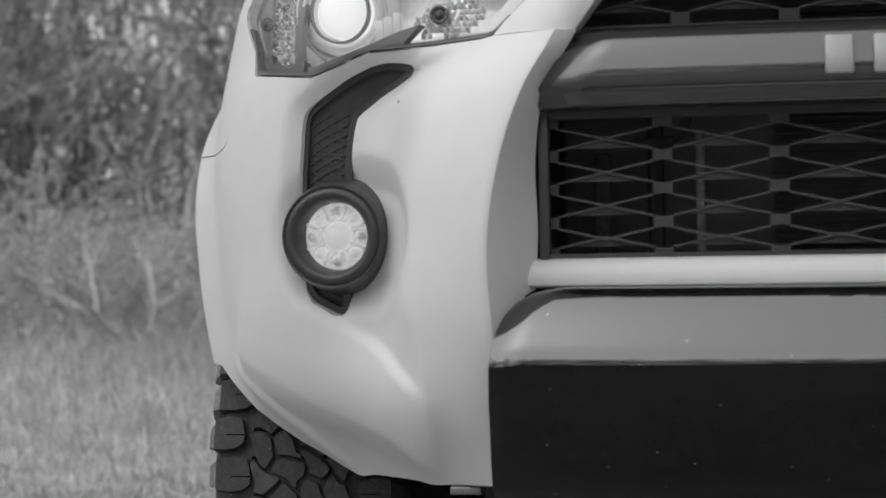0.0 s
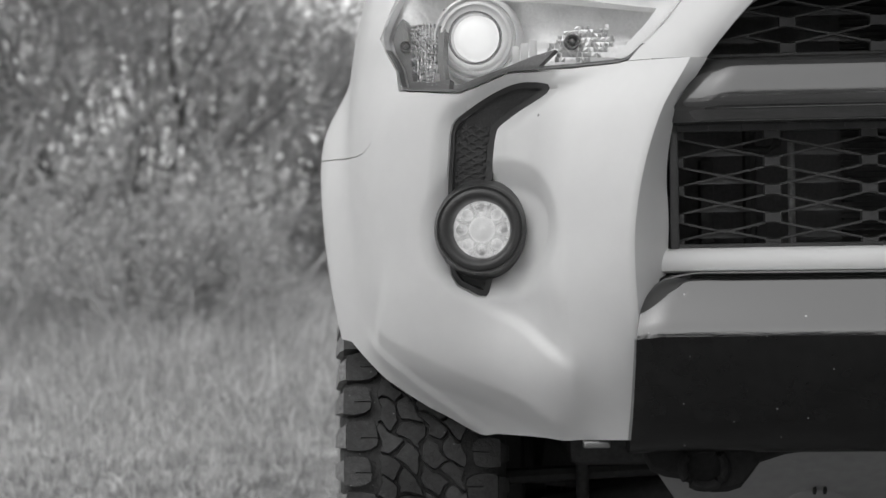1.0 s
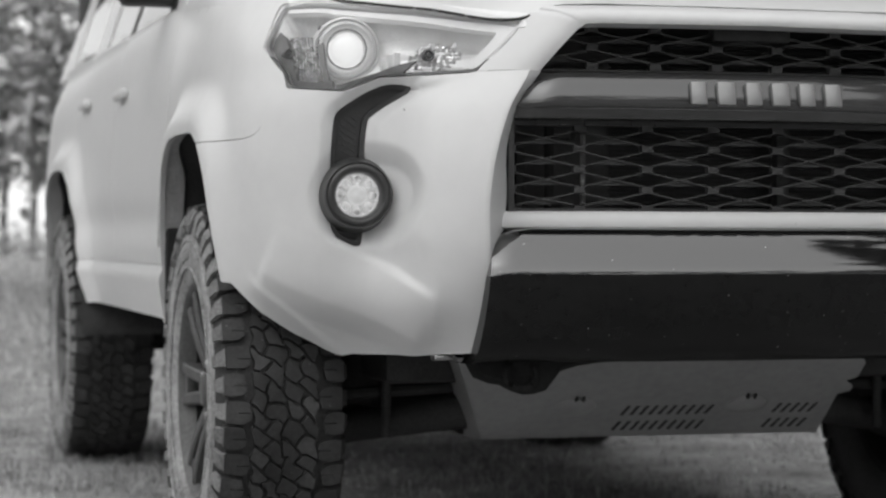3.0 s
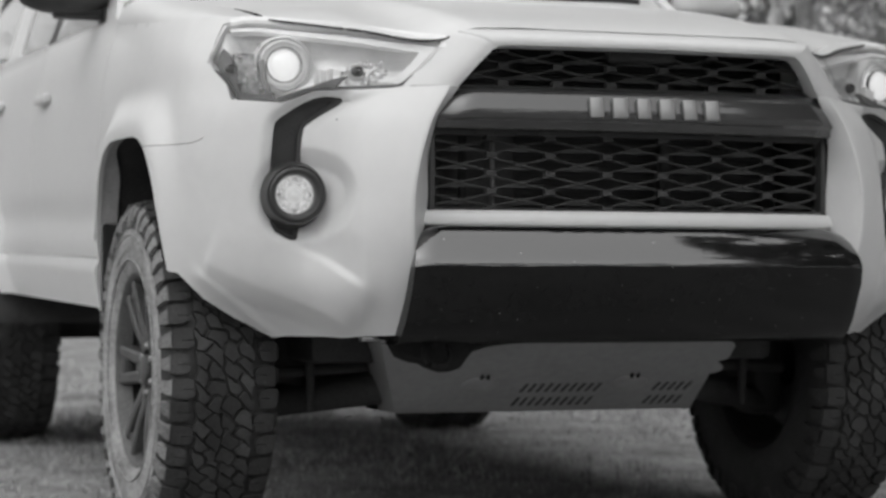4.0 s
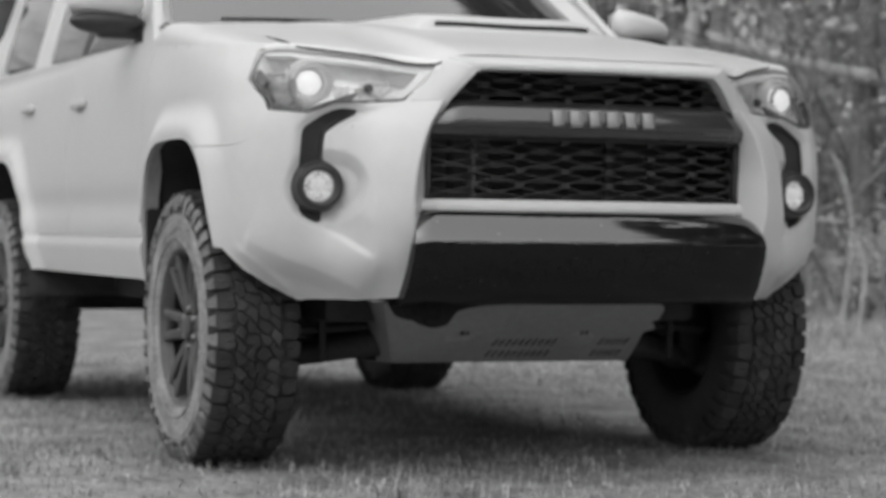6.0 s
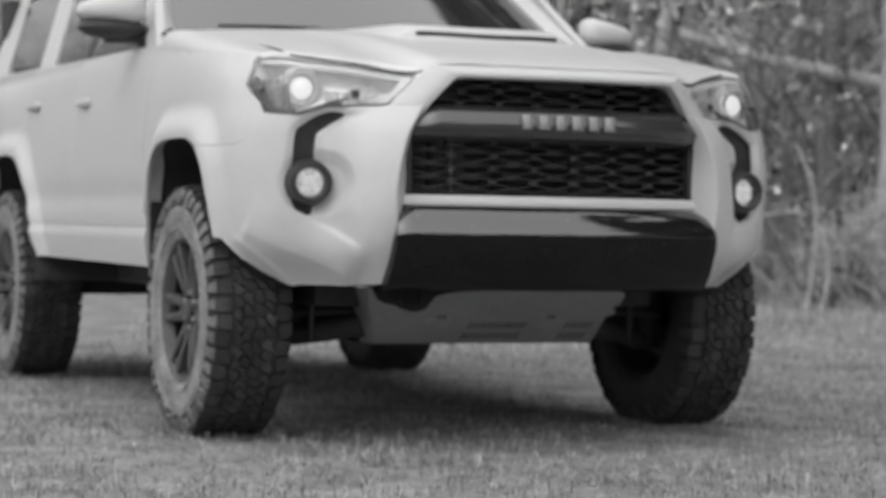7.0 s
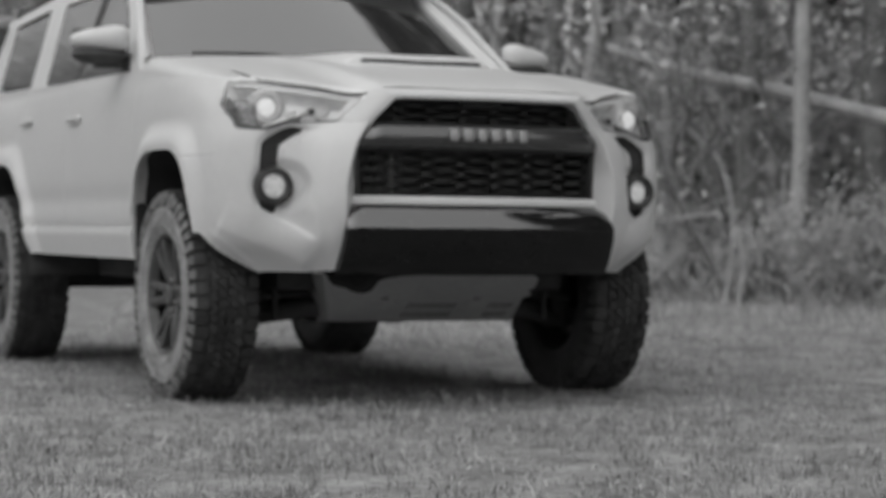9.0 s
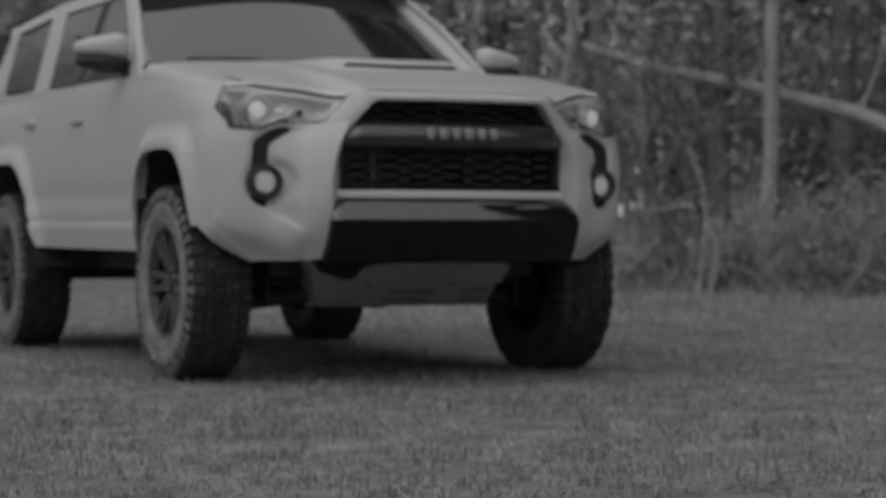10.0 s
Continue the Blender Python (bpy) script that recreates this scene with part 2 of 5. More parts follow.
def flank():
    rows = [np.array(l).reshape(-1, 2) for l in (inner, ridge, cheek, lamp, outer, corner, bulge, haunch)]
    sx = np.array(sidex)
    for y in SY:
        inset = np.interp(y, [1.0, 1.4, 1.8, 3.0, 3.4, 4.2], [0, .016, .026, .026, .012, .012]) * soft((1.27 - ZL) / .12)
        tuck = np.interp(y, [1.0, 1.5, 3.4, 3.9], [0, .022, .030, .01]) * np.clip((.68 - ZL) / .17, 0, 1)
        rows.append(np.stack([sx + inset + tuck + (0 if y < 3.5 else .01 * (y - 3.5)), np.full_like(sx, y)], 1))
    rows.append(np.stack([sx + .06, np.full_like(sx, 4.52)], 1))
    rows.append(np.stack([sx + .16, np.full_like(sx, 4.60)], 1))
    return np.stack(rows)            # knots, heights, 2
FL = flank()
NK = len(FL)
AX, AZ, RAX = .835, .395, 3.60      # axles
ARC_F, ARC_R = .85, 3.60           # middles of the wheel openings
def arch_sdf(y, z, yc):
    """Distance to the wheel opening's edge, negative inside the opening: a squared-off round arch."""
    dy, dz = y - yc, np.maximum(z - .47, 0)
    if yc > 2:                       # the rear opening runs forward towards its foot
        dy = np.where(dy < 0, dy * .375 / (.375 + .15 * np.clip((.93 - z) / .45, 0, 1)), dy)
    r = (np.abs(dy / .375) ** 3.7 + np.abs(dz / .475) ** 3.7) ** (1 / 3.7)
    return (r - 1) * .40
def flare(z, y):
    out = 0
    for yc in (ARC_F, ARC_R):
        d = arch_sdf(y, z, yc)
        k = np.clip(1 - np.abs(d - .012) / .085, 0, 1); k = k * k * (3 - 2 * k)
        out = out + np.where(y > .38, .031 if yc < 2 else .037, 0) * k * np.clip((y - .38) / .12, 0, 1)
    return out
def P0(u, z):
    """The flank at u (knot count from the grille backwards) and height z; arrays of one shape."""
    u, z = np.broadcast_arrays(np.asarray(u, float), np.asarray(z, float))
    sh = u.shape; u = np.clip(u.ravel(), 0, NK - 1 - 1e-6); zz = z.ravel()
    Q = hermite(ZL, FL.transpose(1, 0, 2), zz)          # n, knots, 2
    c = np.linalg.norm(np.diff(Q, axis=1), axis=2) + 1e-6
    d = np.diff(Q, axis=1) / c[..., None]
    m = np.empty_like(Q); m[:, 0], m[:, -1] = d[:, 0], d[:, -1]
    a, b = c[:, 1:, None], c[:, :-1, None]
    m[:, 1:-1] = (d[:, :-1] * a + d[:, 1:] * b) / (a + b)
    i = np.floor(u).astype(int); t = (u - i)[:, None]; n = np.arange(len(u)); h = c[n, i][:, None]
    q = ((1 + 2 * t) * (1 - t) ** 2 * Q[n, i] + t * (1 - t) ** 2 * h * m[n, i]
         + t * t * (3 - 2 * t) * Q[n, i + 1] + t * t * (t - 1) * h * m[n, i + 1])
    w = .75 * np.clip((2.6 - u) / .8, 0, 1)[:, None]        # flat facets with crisp edges beside the grille
    q = q * (1 - w) + w * (Q[n, i] * (1 - t) + Q[n, i + 1] * t)
    return np.stack([q[:, 0], q[:, 1], zz], 1).reshape(sh + (3,))

def P(u, z):
    q = P0(u, z)
    q[..., 0] -= flare(q[..., 2], q[..., 1])
    return q

UREF = np.linspace(0, NK - 1.001, 1200)
_ref = P0(UREF, np.full_like(UREF, .85))
SREF = np.concatenate([[0], np.cumsum(np.linalg.norm(np.diff(_ref, axis=0), axis=1))])


def s_of(u):
    return np.interp(u, UREF, SREF)


def u_of(s):
    return np.interp(s, SREF, UREF)


def u_at_y(y):
    """u on the flank's long side, where it lies y metres back."""
    return float(np.interp(y, _ref[:, 1][600:], UREF[600:]))


def normal(u, z):
    e = 1e-3
    a = P(u + e, z) - P(u - e, z)
    b = P(u, z + e) - P(u, z - e)
    n = -np.cross(a, b)
    return n / (np.linalg.norm(n, axis=-1, keepdims=True) + 1e-12)


def poly(points):
    """Signed distance to an outline given as (u, z), negative inside."""
    pts = np.array([(s_of(u), z) for u, z in points])

    def f(s, z):
        q = np.stack([s, z], -1)
        best = np.full(s.shape, 9.0)
        inside = np.zeros(s.shape, bool)
        for a, b in zip(pts, np.roll(pts, -1, axis=0)):
            ab = b - a
            t = np.clip(((q - a) @ ab) / (ab @ ab), 0, 1)
            best = np.minimum(best, np.linalg.norm(q - a - t[..., None] * ab, axis=-1))
            cross = (a[1] > q[..., 1]) != (b[1] > q[..., 1])
            with np.errstate(divide='ignore', invalid='ignore'):
                xi = a[0] + (q[..., 1] - a[1]) / (b[1] - a[1]) * ab[0]
            inside ^= cross & (q[..., 0] < xi)
        return np.where(inside, -best, best)
    return f


def wheel_holes(s, z):
    y = P0(u_of(s), z)[..., 1]
    return np.maximum(-arch_sdf(y, z, ARC_F), -arch_sdf(y, z, ARC_R))


def cut(shape, *holes):
    return lambda s, z: np.maximum.reduce([shape(s, z)] + [-h(s, z) for h in holes])


def grown(shape, d):
    return lambda s, z: shape(s, z) - d


def minus_wheels(shape):
    return lambda s, z: np.maximum(shape(s, z), wheel_holes(s, z))


def sheet(shape, box, cell, offset=None, depth=.012):
    """The part of the flank inside shape, as a skin with edges folded inwards by depth."""
    u0, u1, z0, z1 = box
    s0, s1 = s_of(u0), s_of(u1)
    ns, nz = max(2, int((s1 - s0) / cell) + 1), max(2, int((z1 - z0) / cell) + 1)
    s, z = np.meshgrid(np.linspace(s0, s1, ns), np.linspace(z0, z1, nz), indexing='ij')
    d = shape(s, z)
    near = np.abs(d) < .72 * cell
    for _ in range(4):
        e = cell * .1
        gs, gz = (shape(s + e, z) - shape(s - e, z)) / (2 * e), (shape(s, z + e) - shape(s, z - e)) / (2 * e)
        g2 = np.maximum(gs * gs + gz * gz, .2)
        dd = np.clip(shape(s, z), -cell, cell)
        s, z = np.where(near, s - dd * gs / g2, s), np.where(near, z - dd * gz / g2, z)
    state = np.where(near, 0, np.sign(d)).astype(int)      # -1 in, 0 on the edge, 1 out
    u = u_of(s)
    p, n = P(u, z), normal(u, z)
    if offset is not None:
        p = p + n * (offset(s, z) if callable(offset) else offset)[..., None] if callable(offset) else p + n * offset
    faces = []
    ids = lambda i, j: i * nz + j
    for i in range(ns - 1):
        for j in range(nz - 1):
            c = [(i, j), (i, j + 1), (i + 1, j + 1), (i + 1, j)]
            keep = [q for q in c if state[q] <= 0]
            if len(keep) < 3 or all(state[q] == 0 for q in keep) and shape(*[np.array([np.mean([a[q] for q in keep])]) for a in (s, z)])[0] > 0:
                continue
            faces.append(tuple(ids(*q) for q in keep))
    used = sorted({v for f in faces for v in f})
    re = {v: k for k, v in enumerate(used)}
    pv, nv = p.reshape(-1, 3)[used], n.reshape(-1, 3)[used]
    faces = [tuple(re[v] for v in f) for f in faces]
    edges = {}
    for f in faces:
        for a, b in zip(f, f[1:] + f[:1]):
            edges[(a, b)] = 1
    rim = [(a, b) for a, b in edges if (b, a) not in edges]
    verts = [tuple(q) for q in pv]
    if depth:
        back = {}
        for v in {q for e in rim for q in e}:
            back[v] = len(verts)
            verts.append(tuple(pv[v] - nv[v] * depth))
        faces += [(b, a, back[a], back[b]) for a, b in rim]
    return verts, faces


# ---- the car ----
suv = tagged(new("off_road_suv"), "white off-road SUV with lit lamps and muddy all-terrain tyres on grass", "car")

HEADLIGHT = poly([(1.97, 1.041), (2.06, 1.037), (3.28, 1.031), (3.6, 1.014), (3.88, 1.003), (4.93, 1.0125), (5.0, 1.022), (5.1, 1.043),
                  (5.22, 1.058), (5.38, 1.072), (5.52, 1.085), (5.575, 1.098), (5.55, 1.112), (5.42, 1.132), (5.2, 1.163), (5.05, 1.182), (4.6, 1.193), (4.18, 1.193), (1.22, 1.137)])
VENT = poly([(2.765, 1.006), (2.79, 1.0125), (2.90, 1.0145), (3.06, 1.0145), (3.20, 1.010), (3.39, .9986), (3.63, .9814), (3.89, .9655), (3.955, .957), (3.97, .944), (3.95, .9167), (3.95, .76), (3.88, .736),
             (3.76, .7205), (3.45, .7045), (3.34, .7045), (3.30, .711), (3.28, .735), (3.27, .80), (3.265, .8995), (3.25, .930), (3.225, .950), (3.17, .9565), (2.94, .9795), (2.80, .9985)])
FOG = (-.739, .204, .804)          # middle of the fog lamp
FOG_S = s_of(3.42)


def skin_offset(s, z):
    """Hollows in the bumper: round the vent, round the fog lamp, and the fold that runs down from the vent."""
    o = -.013 * np.clip(1 - VENT(s, z) / .021, 0, 1) * soft((z - .69) / .07)
    # bowl round the fog lamp, drawn out towards the grille
    ds = s - FOG_S + .010
    r = np.hypot(np.where(ds < 0, ds / 1.55, ds), z - FOG[2])
    o -= .021 * np.clip(1 - (r - .064) / .040, 0, 1) ** 1.1
    # fold from below the vent towards the bumper's lower inner corner
    a, b = np.array([s_of(4.15), .727]), np.array([s_of(1.85), .596])
    ab = b - a
    t = np.clip(((s - a[0]) * ab[0] + (z - a[1]) * ab[1]) / (ab @ ab), 0, 1)
    nx = ((s - a[0]) * ab[1] - (z - a[1]) * ab[0]) / np.linalg.norm(ab)
    o -= .0085 * np.clip(nx / .009, 0, 1) * (1 - soft((nx - .012) / .09)) * soft((t + .05) / .6) * soft((.97 - t) / .22)
    # crease from the vent's tip to the lamp's inner corner
    e, g = np.array([s_of(2.95), 1.006]), np.array([s_of(2.02), 1.031])
    eg = g - e
    t3 = ((s - e[0]) * eg[0] + (z - e[1]) * eg[1]) / (eg @ eg)
    dn = ((s - e[0]) * eg[1] - (z - e[1]) * eg[0]) / np.linalg.norm(eg)
    dn = np.where(z < e[1] + (g[1] - e[1]) * t3, np.abs(dn), -np.abs(dn))
    o -= .008 * soft(dn / .010 + .3) * (1 - soft((dn - .010) / .035)) * soft((t3 + .12) / .15) * soft((1 - t3) / .8)
    # lower facet, turned towards the ground, with a proud lip along the wheel opening
    c, d = np.array([s_of(5.15), .654]), np.array([s_of(1.95), .516])
    cd = d - c
    side = -((s - c[0]) * cd[1] - (z - c[1]) * cd[0]) / np.linalg.norm(cd)
    t2 = ((s - c[0]) * cd[0] + (z - c[1]) * cd[1]) / (cd @ cd)
    ends = soft((t2 + .09) / .09) * soft((1.02 - t2) / .16)
    o += .010 * np.clip(1 - np.where(side < 0, -side / .10, side / .050), 0, 1) * ends
    lip = np.interp(u_of(s), [3.0, 3.64, 4.21, 4.79, 5.47, 5.79], [.44, .496, .539, .587, .629, .652])
    o += .0045 * np.clip(1 - np.where(z > lip, (z - lip) / .014, (lip - z) / .030), 0, 1) * soft((t2 + .16) / .1)
    return o


BUMPER = poly([(.80, .507), (2.2, .497), (3.75, .494), (4.66, .532), (5.37, .575), (6.0, .632), (6.6, .64), (8.2, .70), (8.2, .915), (6.4, .915), (6.0, .9165), (5.75, .921),
               (5.58, .931), (5.48, .946), (5.42, .965), (5.36, .995), (5.27, 1.03), (5.16, 1.05), (5.08, 1.043), (4.97, 1.011), (3.88, 1.000), (3.6, 1.011), (3.28, 1.028), (2.06, 1.034), (1.97, 1.037),
               (.02, 1.0345), (.02, .738), (.23, .732), (.46, .685), (.57, .618)])
FENDER = poly([(8.2, .9168), (6.4, .9168), (6.0, .9183), (5.755, .9228), (5.585, .9315), (5.48, .946), (5.42, .965), (5.36, .995), (5.27, 1.03), (5.16, 1.05), (5.37, 1.072), (5.59, 1.097), (5.44, 1.127), (5.22, 1.162),
               (5.07, 1.184), (4.62, 1.196), (4.3, 1.196), (5.0, 1.203), (7.0, 1.213), (u_at_y(1.0), 1.235), (u_at_y(1.38), 1.262),
               (u_at_y(1.38), .45), (u_at_y(1.1), .45)])
bump = sheet(minus_wheels(cut(BUMPER, VENT)), (0, 8.4, .485, 1.05), .0062, skin_offset, .018)


def strip_row(x):
    """Section of the white bar under the grille."""
    y = .019 + .27 * x * x
    pts = [(y + .030, .774), (y + .004, .7735), (y - .004, .770), (y - .009, .762), (y - .012, .750), (y - .010, .743), (y - .004, .740), (y + .03, .739)]
    return [(x, a, b) for a, b in pts]


strip = grid([strip_row(x) for x in np.linspace(-.502, .502, 61)], flip=True)
mesh("bumper_cover", *join(bump, mirrored(*bump), strip), PAINT, suv, smooth=42)

# front wings, with the shoulder that turns over to the bonnet
HOOD_EDGE = lambda y: np.array([hermite([.39, .73, 1.19, 1.56], [-.752, -.792, -.830, -.842], y),
                                y, hermite([.39, .73, 1.19, 1.56], [1.196, 1.262, 1.322, 1.345], y)])
fend = sheet(minus_wheels(FENDER), (4.2, u_at_y(1.40), .44, 1.27), .011, None, .014)
rows = []
for k in range(36):
    y = .40 + (1.38 - .40) * k / 35
    yy = [.38, .55, .70, 1.0, 1.38]
    zt = float(hermite(yy, [1.196, 1.207, 1.213, 1.235, 1.262], y))
    us = np.linspace(4.2, u_at_y(1.42), 900)
    line = P(us, np.full_like(us, zt))
    a = line[np.argmin(np.abs(line[:, 1] - y))]
    b = HOOD_EDGE(y)
    c = np.array([a[0] + (a[0] + .9) * .1 + .008, y, b[2] * .75 + zt * .25 + .004])
    rows.append([tuple((1 - t) ** 2 * a + 2 * t * (1 - t) * c + t * t * b) for t in np.linspace(0, 1, 10)] + [tuple(b + np.array([0, 0, -.02]))])
fend = join(fend, grid(rows, flip=True))
for side in (0, 1):
    mesh("fender", *(mirrored(*fend) if side else fend), PAINT, suv, smooth=42)


def bonnet():
    rows = []
    fx = [0, .20, .34, .40, .445, .60, .752]
    fy = [.032, .044, .058, .066, .092, .235, .392]
    fz = [1.164, 1.165, 1.165, 1.160, 1.143, 1.168, 1.198]
    for a in np.linspace(-1, 1, 81):
        row = []
        for v in np.linspace(0, 1, 40):
            xe = .752 + (.842 - .752) * v ** .8
            x = a * xe
            x0 = abs(a) * .752
            yf, zf = float(hermite(fx, fy, x0)), float(hermite(fx, fz, x0))
            yb = 1.52 + .05 * abs(a) ** 2
            zb = 1.378 - .034 * abs(a) ** 2.2
            y = yf + v * (yb - yf)
            g = v ** .74
            z = zf + (zb - zf) * g + .015 * math.sin(math.pi * min(1, v * 1.1)) * (1 - abs(a) ** 10)
            z += .004 * math.exp(-((abs(x) - .45) / .11) ** 2) * min(1, v * 4) * min(1, (1 - v) * 6)
            row.append((x, y, z))
        edge = row[0]
        rows.append([(edge[0], edge[1] + .014, edge[2] - .004), (edge[0], edge[1] + .002, edge[2] - .0018)] + row + [(row[-1][0], row[-1][1] + .01, row[-1][2] - .04)])
    return grid(rows, flip=True)


hood = mesh("hood", *bonnet(), PAINT, suv, smooth=40)


def hood_z(x, y):
    x = abs(x)
    a = min(1, x / .8)
    yf, zf = float(hermite([0, .34, .445, .752], [.032, .058, .092, .392], x)), float(hermite([0, .34, .445, .752], [1.164, 1.165, 1.143, 1.198], x))
    v = max(0, (y - yf) / (1.52 - yf))
    return zf + (1.378 - .034 * a ** 2.2 - zf) * v ** .74 + .015 * math.sin(math.pi * min(1, v * 1.1))


def scoop():
    rows = []
    for x in np.linspace(-.34, .34, 41):
        w = soft((.34 - abs(x)) / .10)
        row = []
        for y, h in ((.56, -.006), (.575, .010), (.578, .028), (.59, .036), (.64, .040), (.75, .036), (.95, .022), (1.2, .008), (1.32, -.004)):
            row.append((x, y + .05 * (abs(x) / .34) ** 2, hood_z(x, y) + (h * float(w) if h > 0 else h)))
        rows.append(row)
    return grid(rows, flip=True)


# thin black tube that stands in for the shadowed gap below the bonnet's edge
for k in (-1, 1):
    line = [(k * x, float(hermite([.34, .40, .445, .60, .752], [.058, .066, .092, .235, .392], x)) - .0095, float(hermite([.34, .40, .445, .60, .752], [1.165, 1.160, 1.143, 1.168, 1.198], x)) - .0045) for x in np.linspace(.436, .752, 40)]
    mesh("hood_gap_line", *tube(line, .0028, 8), DEEP, hood, "black seal under the bonnet's edge", smooth=60)
mesh("hood_scoop", *scoop(), PAINT, hood, smooth=50)
slot_rows = []
for x in np.linspace(-.25, .25, 25):
    y, z = .575 + .05 * (x / .34) ** 2, hood_z(x, .575)
    slot_rows.append([(x, y + .03, z + .010), (x, y - .0025, z + .010), (x, y - .0015, z + .023), (x, y + .03, z + .023)])
mesh("scoop_opening", *grid(slot_rows), DEEP, hood, "black slot of the bonnet scoop", smooth=0)

# grille surround: white frame over the top of the opening
inn = [(-.430, .033, 1.036), (-.402, .016, 1.072), (-.374, .004, 1.104), (-.360, .000, 1.116), (-.338, -.004, 1.1225), (-.22, -.020, 1.123), (0, -.032, 1.124)]
out = [(-.531, .108, 1.038), (-.486, .096, 1.088), (-.447, .084, 1.136), (-.425, .070, 1.151), (-.395, .058, 1.160), (-.22, .036, 1.162), (0, .026, 1.161)]


def surround():
    t = np.linspace(0, 1, 7)
    k = np.linspace(0, 1, 64)
    A, B = hermite(t, np.array(inn), k), hermite(t, np.array(out), k)
    rows = []
    for a, b in zip(A, B):
        mid = a * .62 + b * .38 + np.array([0, -.034, .010 * min(1, float(a[2] - 1.036) * 20)])
        row = [tuple(a + np.array([.0, .045, -.004])), tuple(a + np.array([0, .012, -.001]))]
        for q in np.linspace(0, 1, 12):
            row.append(tuple((1 - q) ** 2 * a + 2 * q * (1 - q) * mid + q * q * b))
        row += [tuple(b + np.array([0, .004, -.006])), tuple(b + np.array([0, .012, -.022]))]
        rows.append(row)
    return grid(rows, flip=False)


sv, sf = surround()
mesh("grille_surround", *join((sv, sf), mirrored(sv, sf)), PAINT, suv, smooth=50)


# doors, sills, rear quarter
def side_panel(name, y0, y1, z0, z1, lean=0.0, label=""):
    shape = poly([(u_at_y(y0), z0), (u_at_y(y1 - lean * 0), z0), (u_at_y(y1), z1), (u_at_y(y0), z1)])
    v = sheet(minus_wheels(shape), (u_at_y(y0 - .01), min(NK - 1.01, u_at_y(y1 + .01)), z0 - .01, z1 + .01), .016,
              lambda s, z: -.006 * soft((z - 1.255) / .03) - .010 * np.exp(-((z - .76) / .05) ** 2), .012)
    return [mesh(name, *(mirrored(*v) if k else v), PAINT, suv, label, smooth=42) for k in (0, 1)]


front_doors = side_panel("front_door", 1.386, 2.50, .657, 1.285)
rear_doors = side_panel("rear_door", 2.506, 3.38, .657, 1.30)
side_panel("rear_quarter", 3.386, 4.55, .55, 1.31)
sill = poly([(u_at_y(1.22), .525), (u_at_y(3.28), .525), (u_at_y(3.28), .655), (u_at_y(1.22), .655)])
sv = sheet(minus_wheels(sill), (u_at_y(1.2), u_at_y(3.3), .515, .66), .012,
           lambda s, z: .014 * soft((.648 - z) / .02), .03)
for k in (0, 1):
    mesh("side_sill", *(mirrored(*sv) if k else sv), PAINT, suv, smooth=50)

for doors, y, z in ((front_doors, 2.34, 1.123), (rear_doors, 3.22, 1.145)):
    for k, door in enumerate(doors):
        x = float(P(np.array(u_at_y(y)), np.array(z))[0])
        bm = bmesh.new()
        boxy(bm, -.012, .010, -.095, .095, -.014, .014, .009)
        m = Matrix.Translation((x - .012, y, z)) if k == 0 else Matrix.Translation((-x + .012, y, z)) @ Matrix.Rotation(math.pi, 4, 'Z')
        bmesh.ops.transform(bm, matrix=m, verts=bm.verts)
        part("handle", bm, PAINT, door)
        # grey oval on the white panel: the hollow's shade put in as colour
        bm = bmesh.new()
        bmesh.ops.create_uvsphere(bm, u_segments=16, v_segments=8, radius=1, matrix=Matrix.Translation(((x - .001) * (1 if k == 0 else -1), y - .01, z - .012)) @ Matrix.Diagonal((.004, .055, .026, 1)))
        part("handle_shade", bm, ARCHLIP, door, "flat grey oval standing in for shade behind the handle")

# cabin above the belt line
def cabin_x(z):
    return .868 - .165 * max(0, (z - 1.30) / .46) ** 1.1


def slab(outline, thick, axis_fn):
    """A leaning side pane from an outline in (y, z)."""
    vs = [axis_fn(y, z) for y, z in outline] + [tuple(np.array(axis_fn(y, z)) + np.array([thick, 0, 0])) for y, z in outline]
    n = len(outline)
    fs = [tuple(range(n)), tuple(reversed(range(n, 2 * n)))] + [(i + n, (i + 1) % n + n, (i + 1) % n, i) for i in range(n)]
    return vs, fs


leftx = lambda y, z: (-cabin_x(z), y, z)
panes = {"front_window": [(1.62, 1.296), (2.42, 1.304), (2.42, 1.70), (2.20, 1.70), (1.95, 1.55)],
         "rear_window": [(2.54, 1.306), (3.05, 1.312), (3.22, 1.70), (2.54, 1.70)],
         "quarter_window": [(3.36, 1.325), (4.05, 1.345), (4.20, 1.66), (3.52, 1.69)]}
frames = {"door_pillar": [(2.42, 1.29), (2.54, 1.29), (2.54, 1.72), (2.42, 1.72)]}
for nm, o in panes.items():
    v = slab(o, .005, leftx)
    for k in (0, 1):
        mesh(nm, *(mirrored(*v) if k else v), SIDEGLASS, suv, "dark tinted side window", smooth=0)
whites = [[(1.46, 1.28), (1.60, 1.28), (1.93, 1.56), (2.18, 1.71), (3.5, 1.715), (4.25, 1.68), (4.25, 1.735), (3.4, 1.78), (2.2, 1.775), (1.88, 1.60)],
          [(3.065, 1.30), (3.345, 1.30), (3.51, 1.72), (3.235, 1.72)], [(4.07, 1.30), (4.50, 1.30), (4.42, 1.73), (4.21, 1.73)],
          [(1.60, 1.268), (4.3, 1.288), (4.3, 1.325), (3.3, 1.318), (2.9, 1.305), (1.60, 1.292)]]
frame_pieces = []
for o in whites:
    v = slab(o, .03, lambda y, z: (-cabin_x(z) - .007, y, z))
    frame_pieces += [v, mirrored(*v)]
mesh("cabin_frame", *join(*frame_pieces), PAINT, suv, smooth=0)
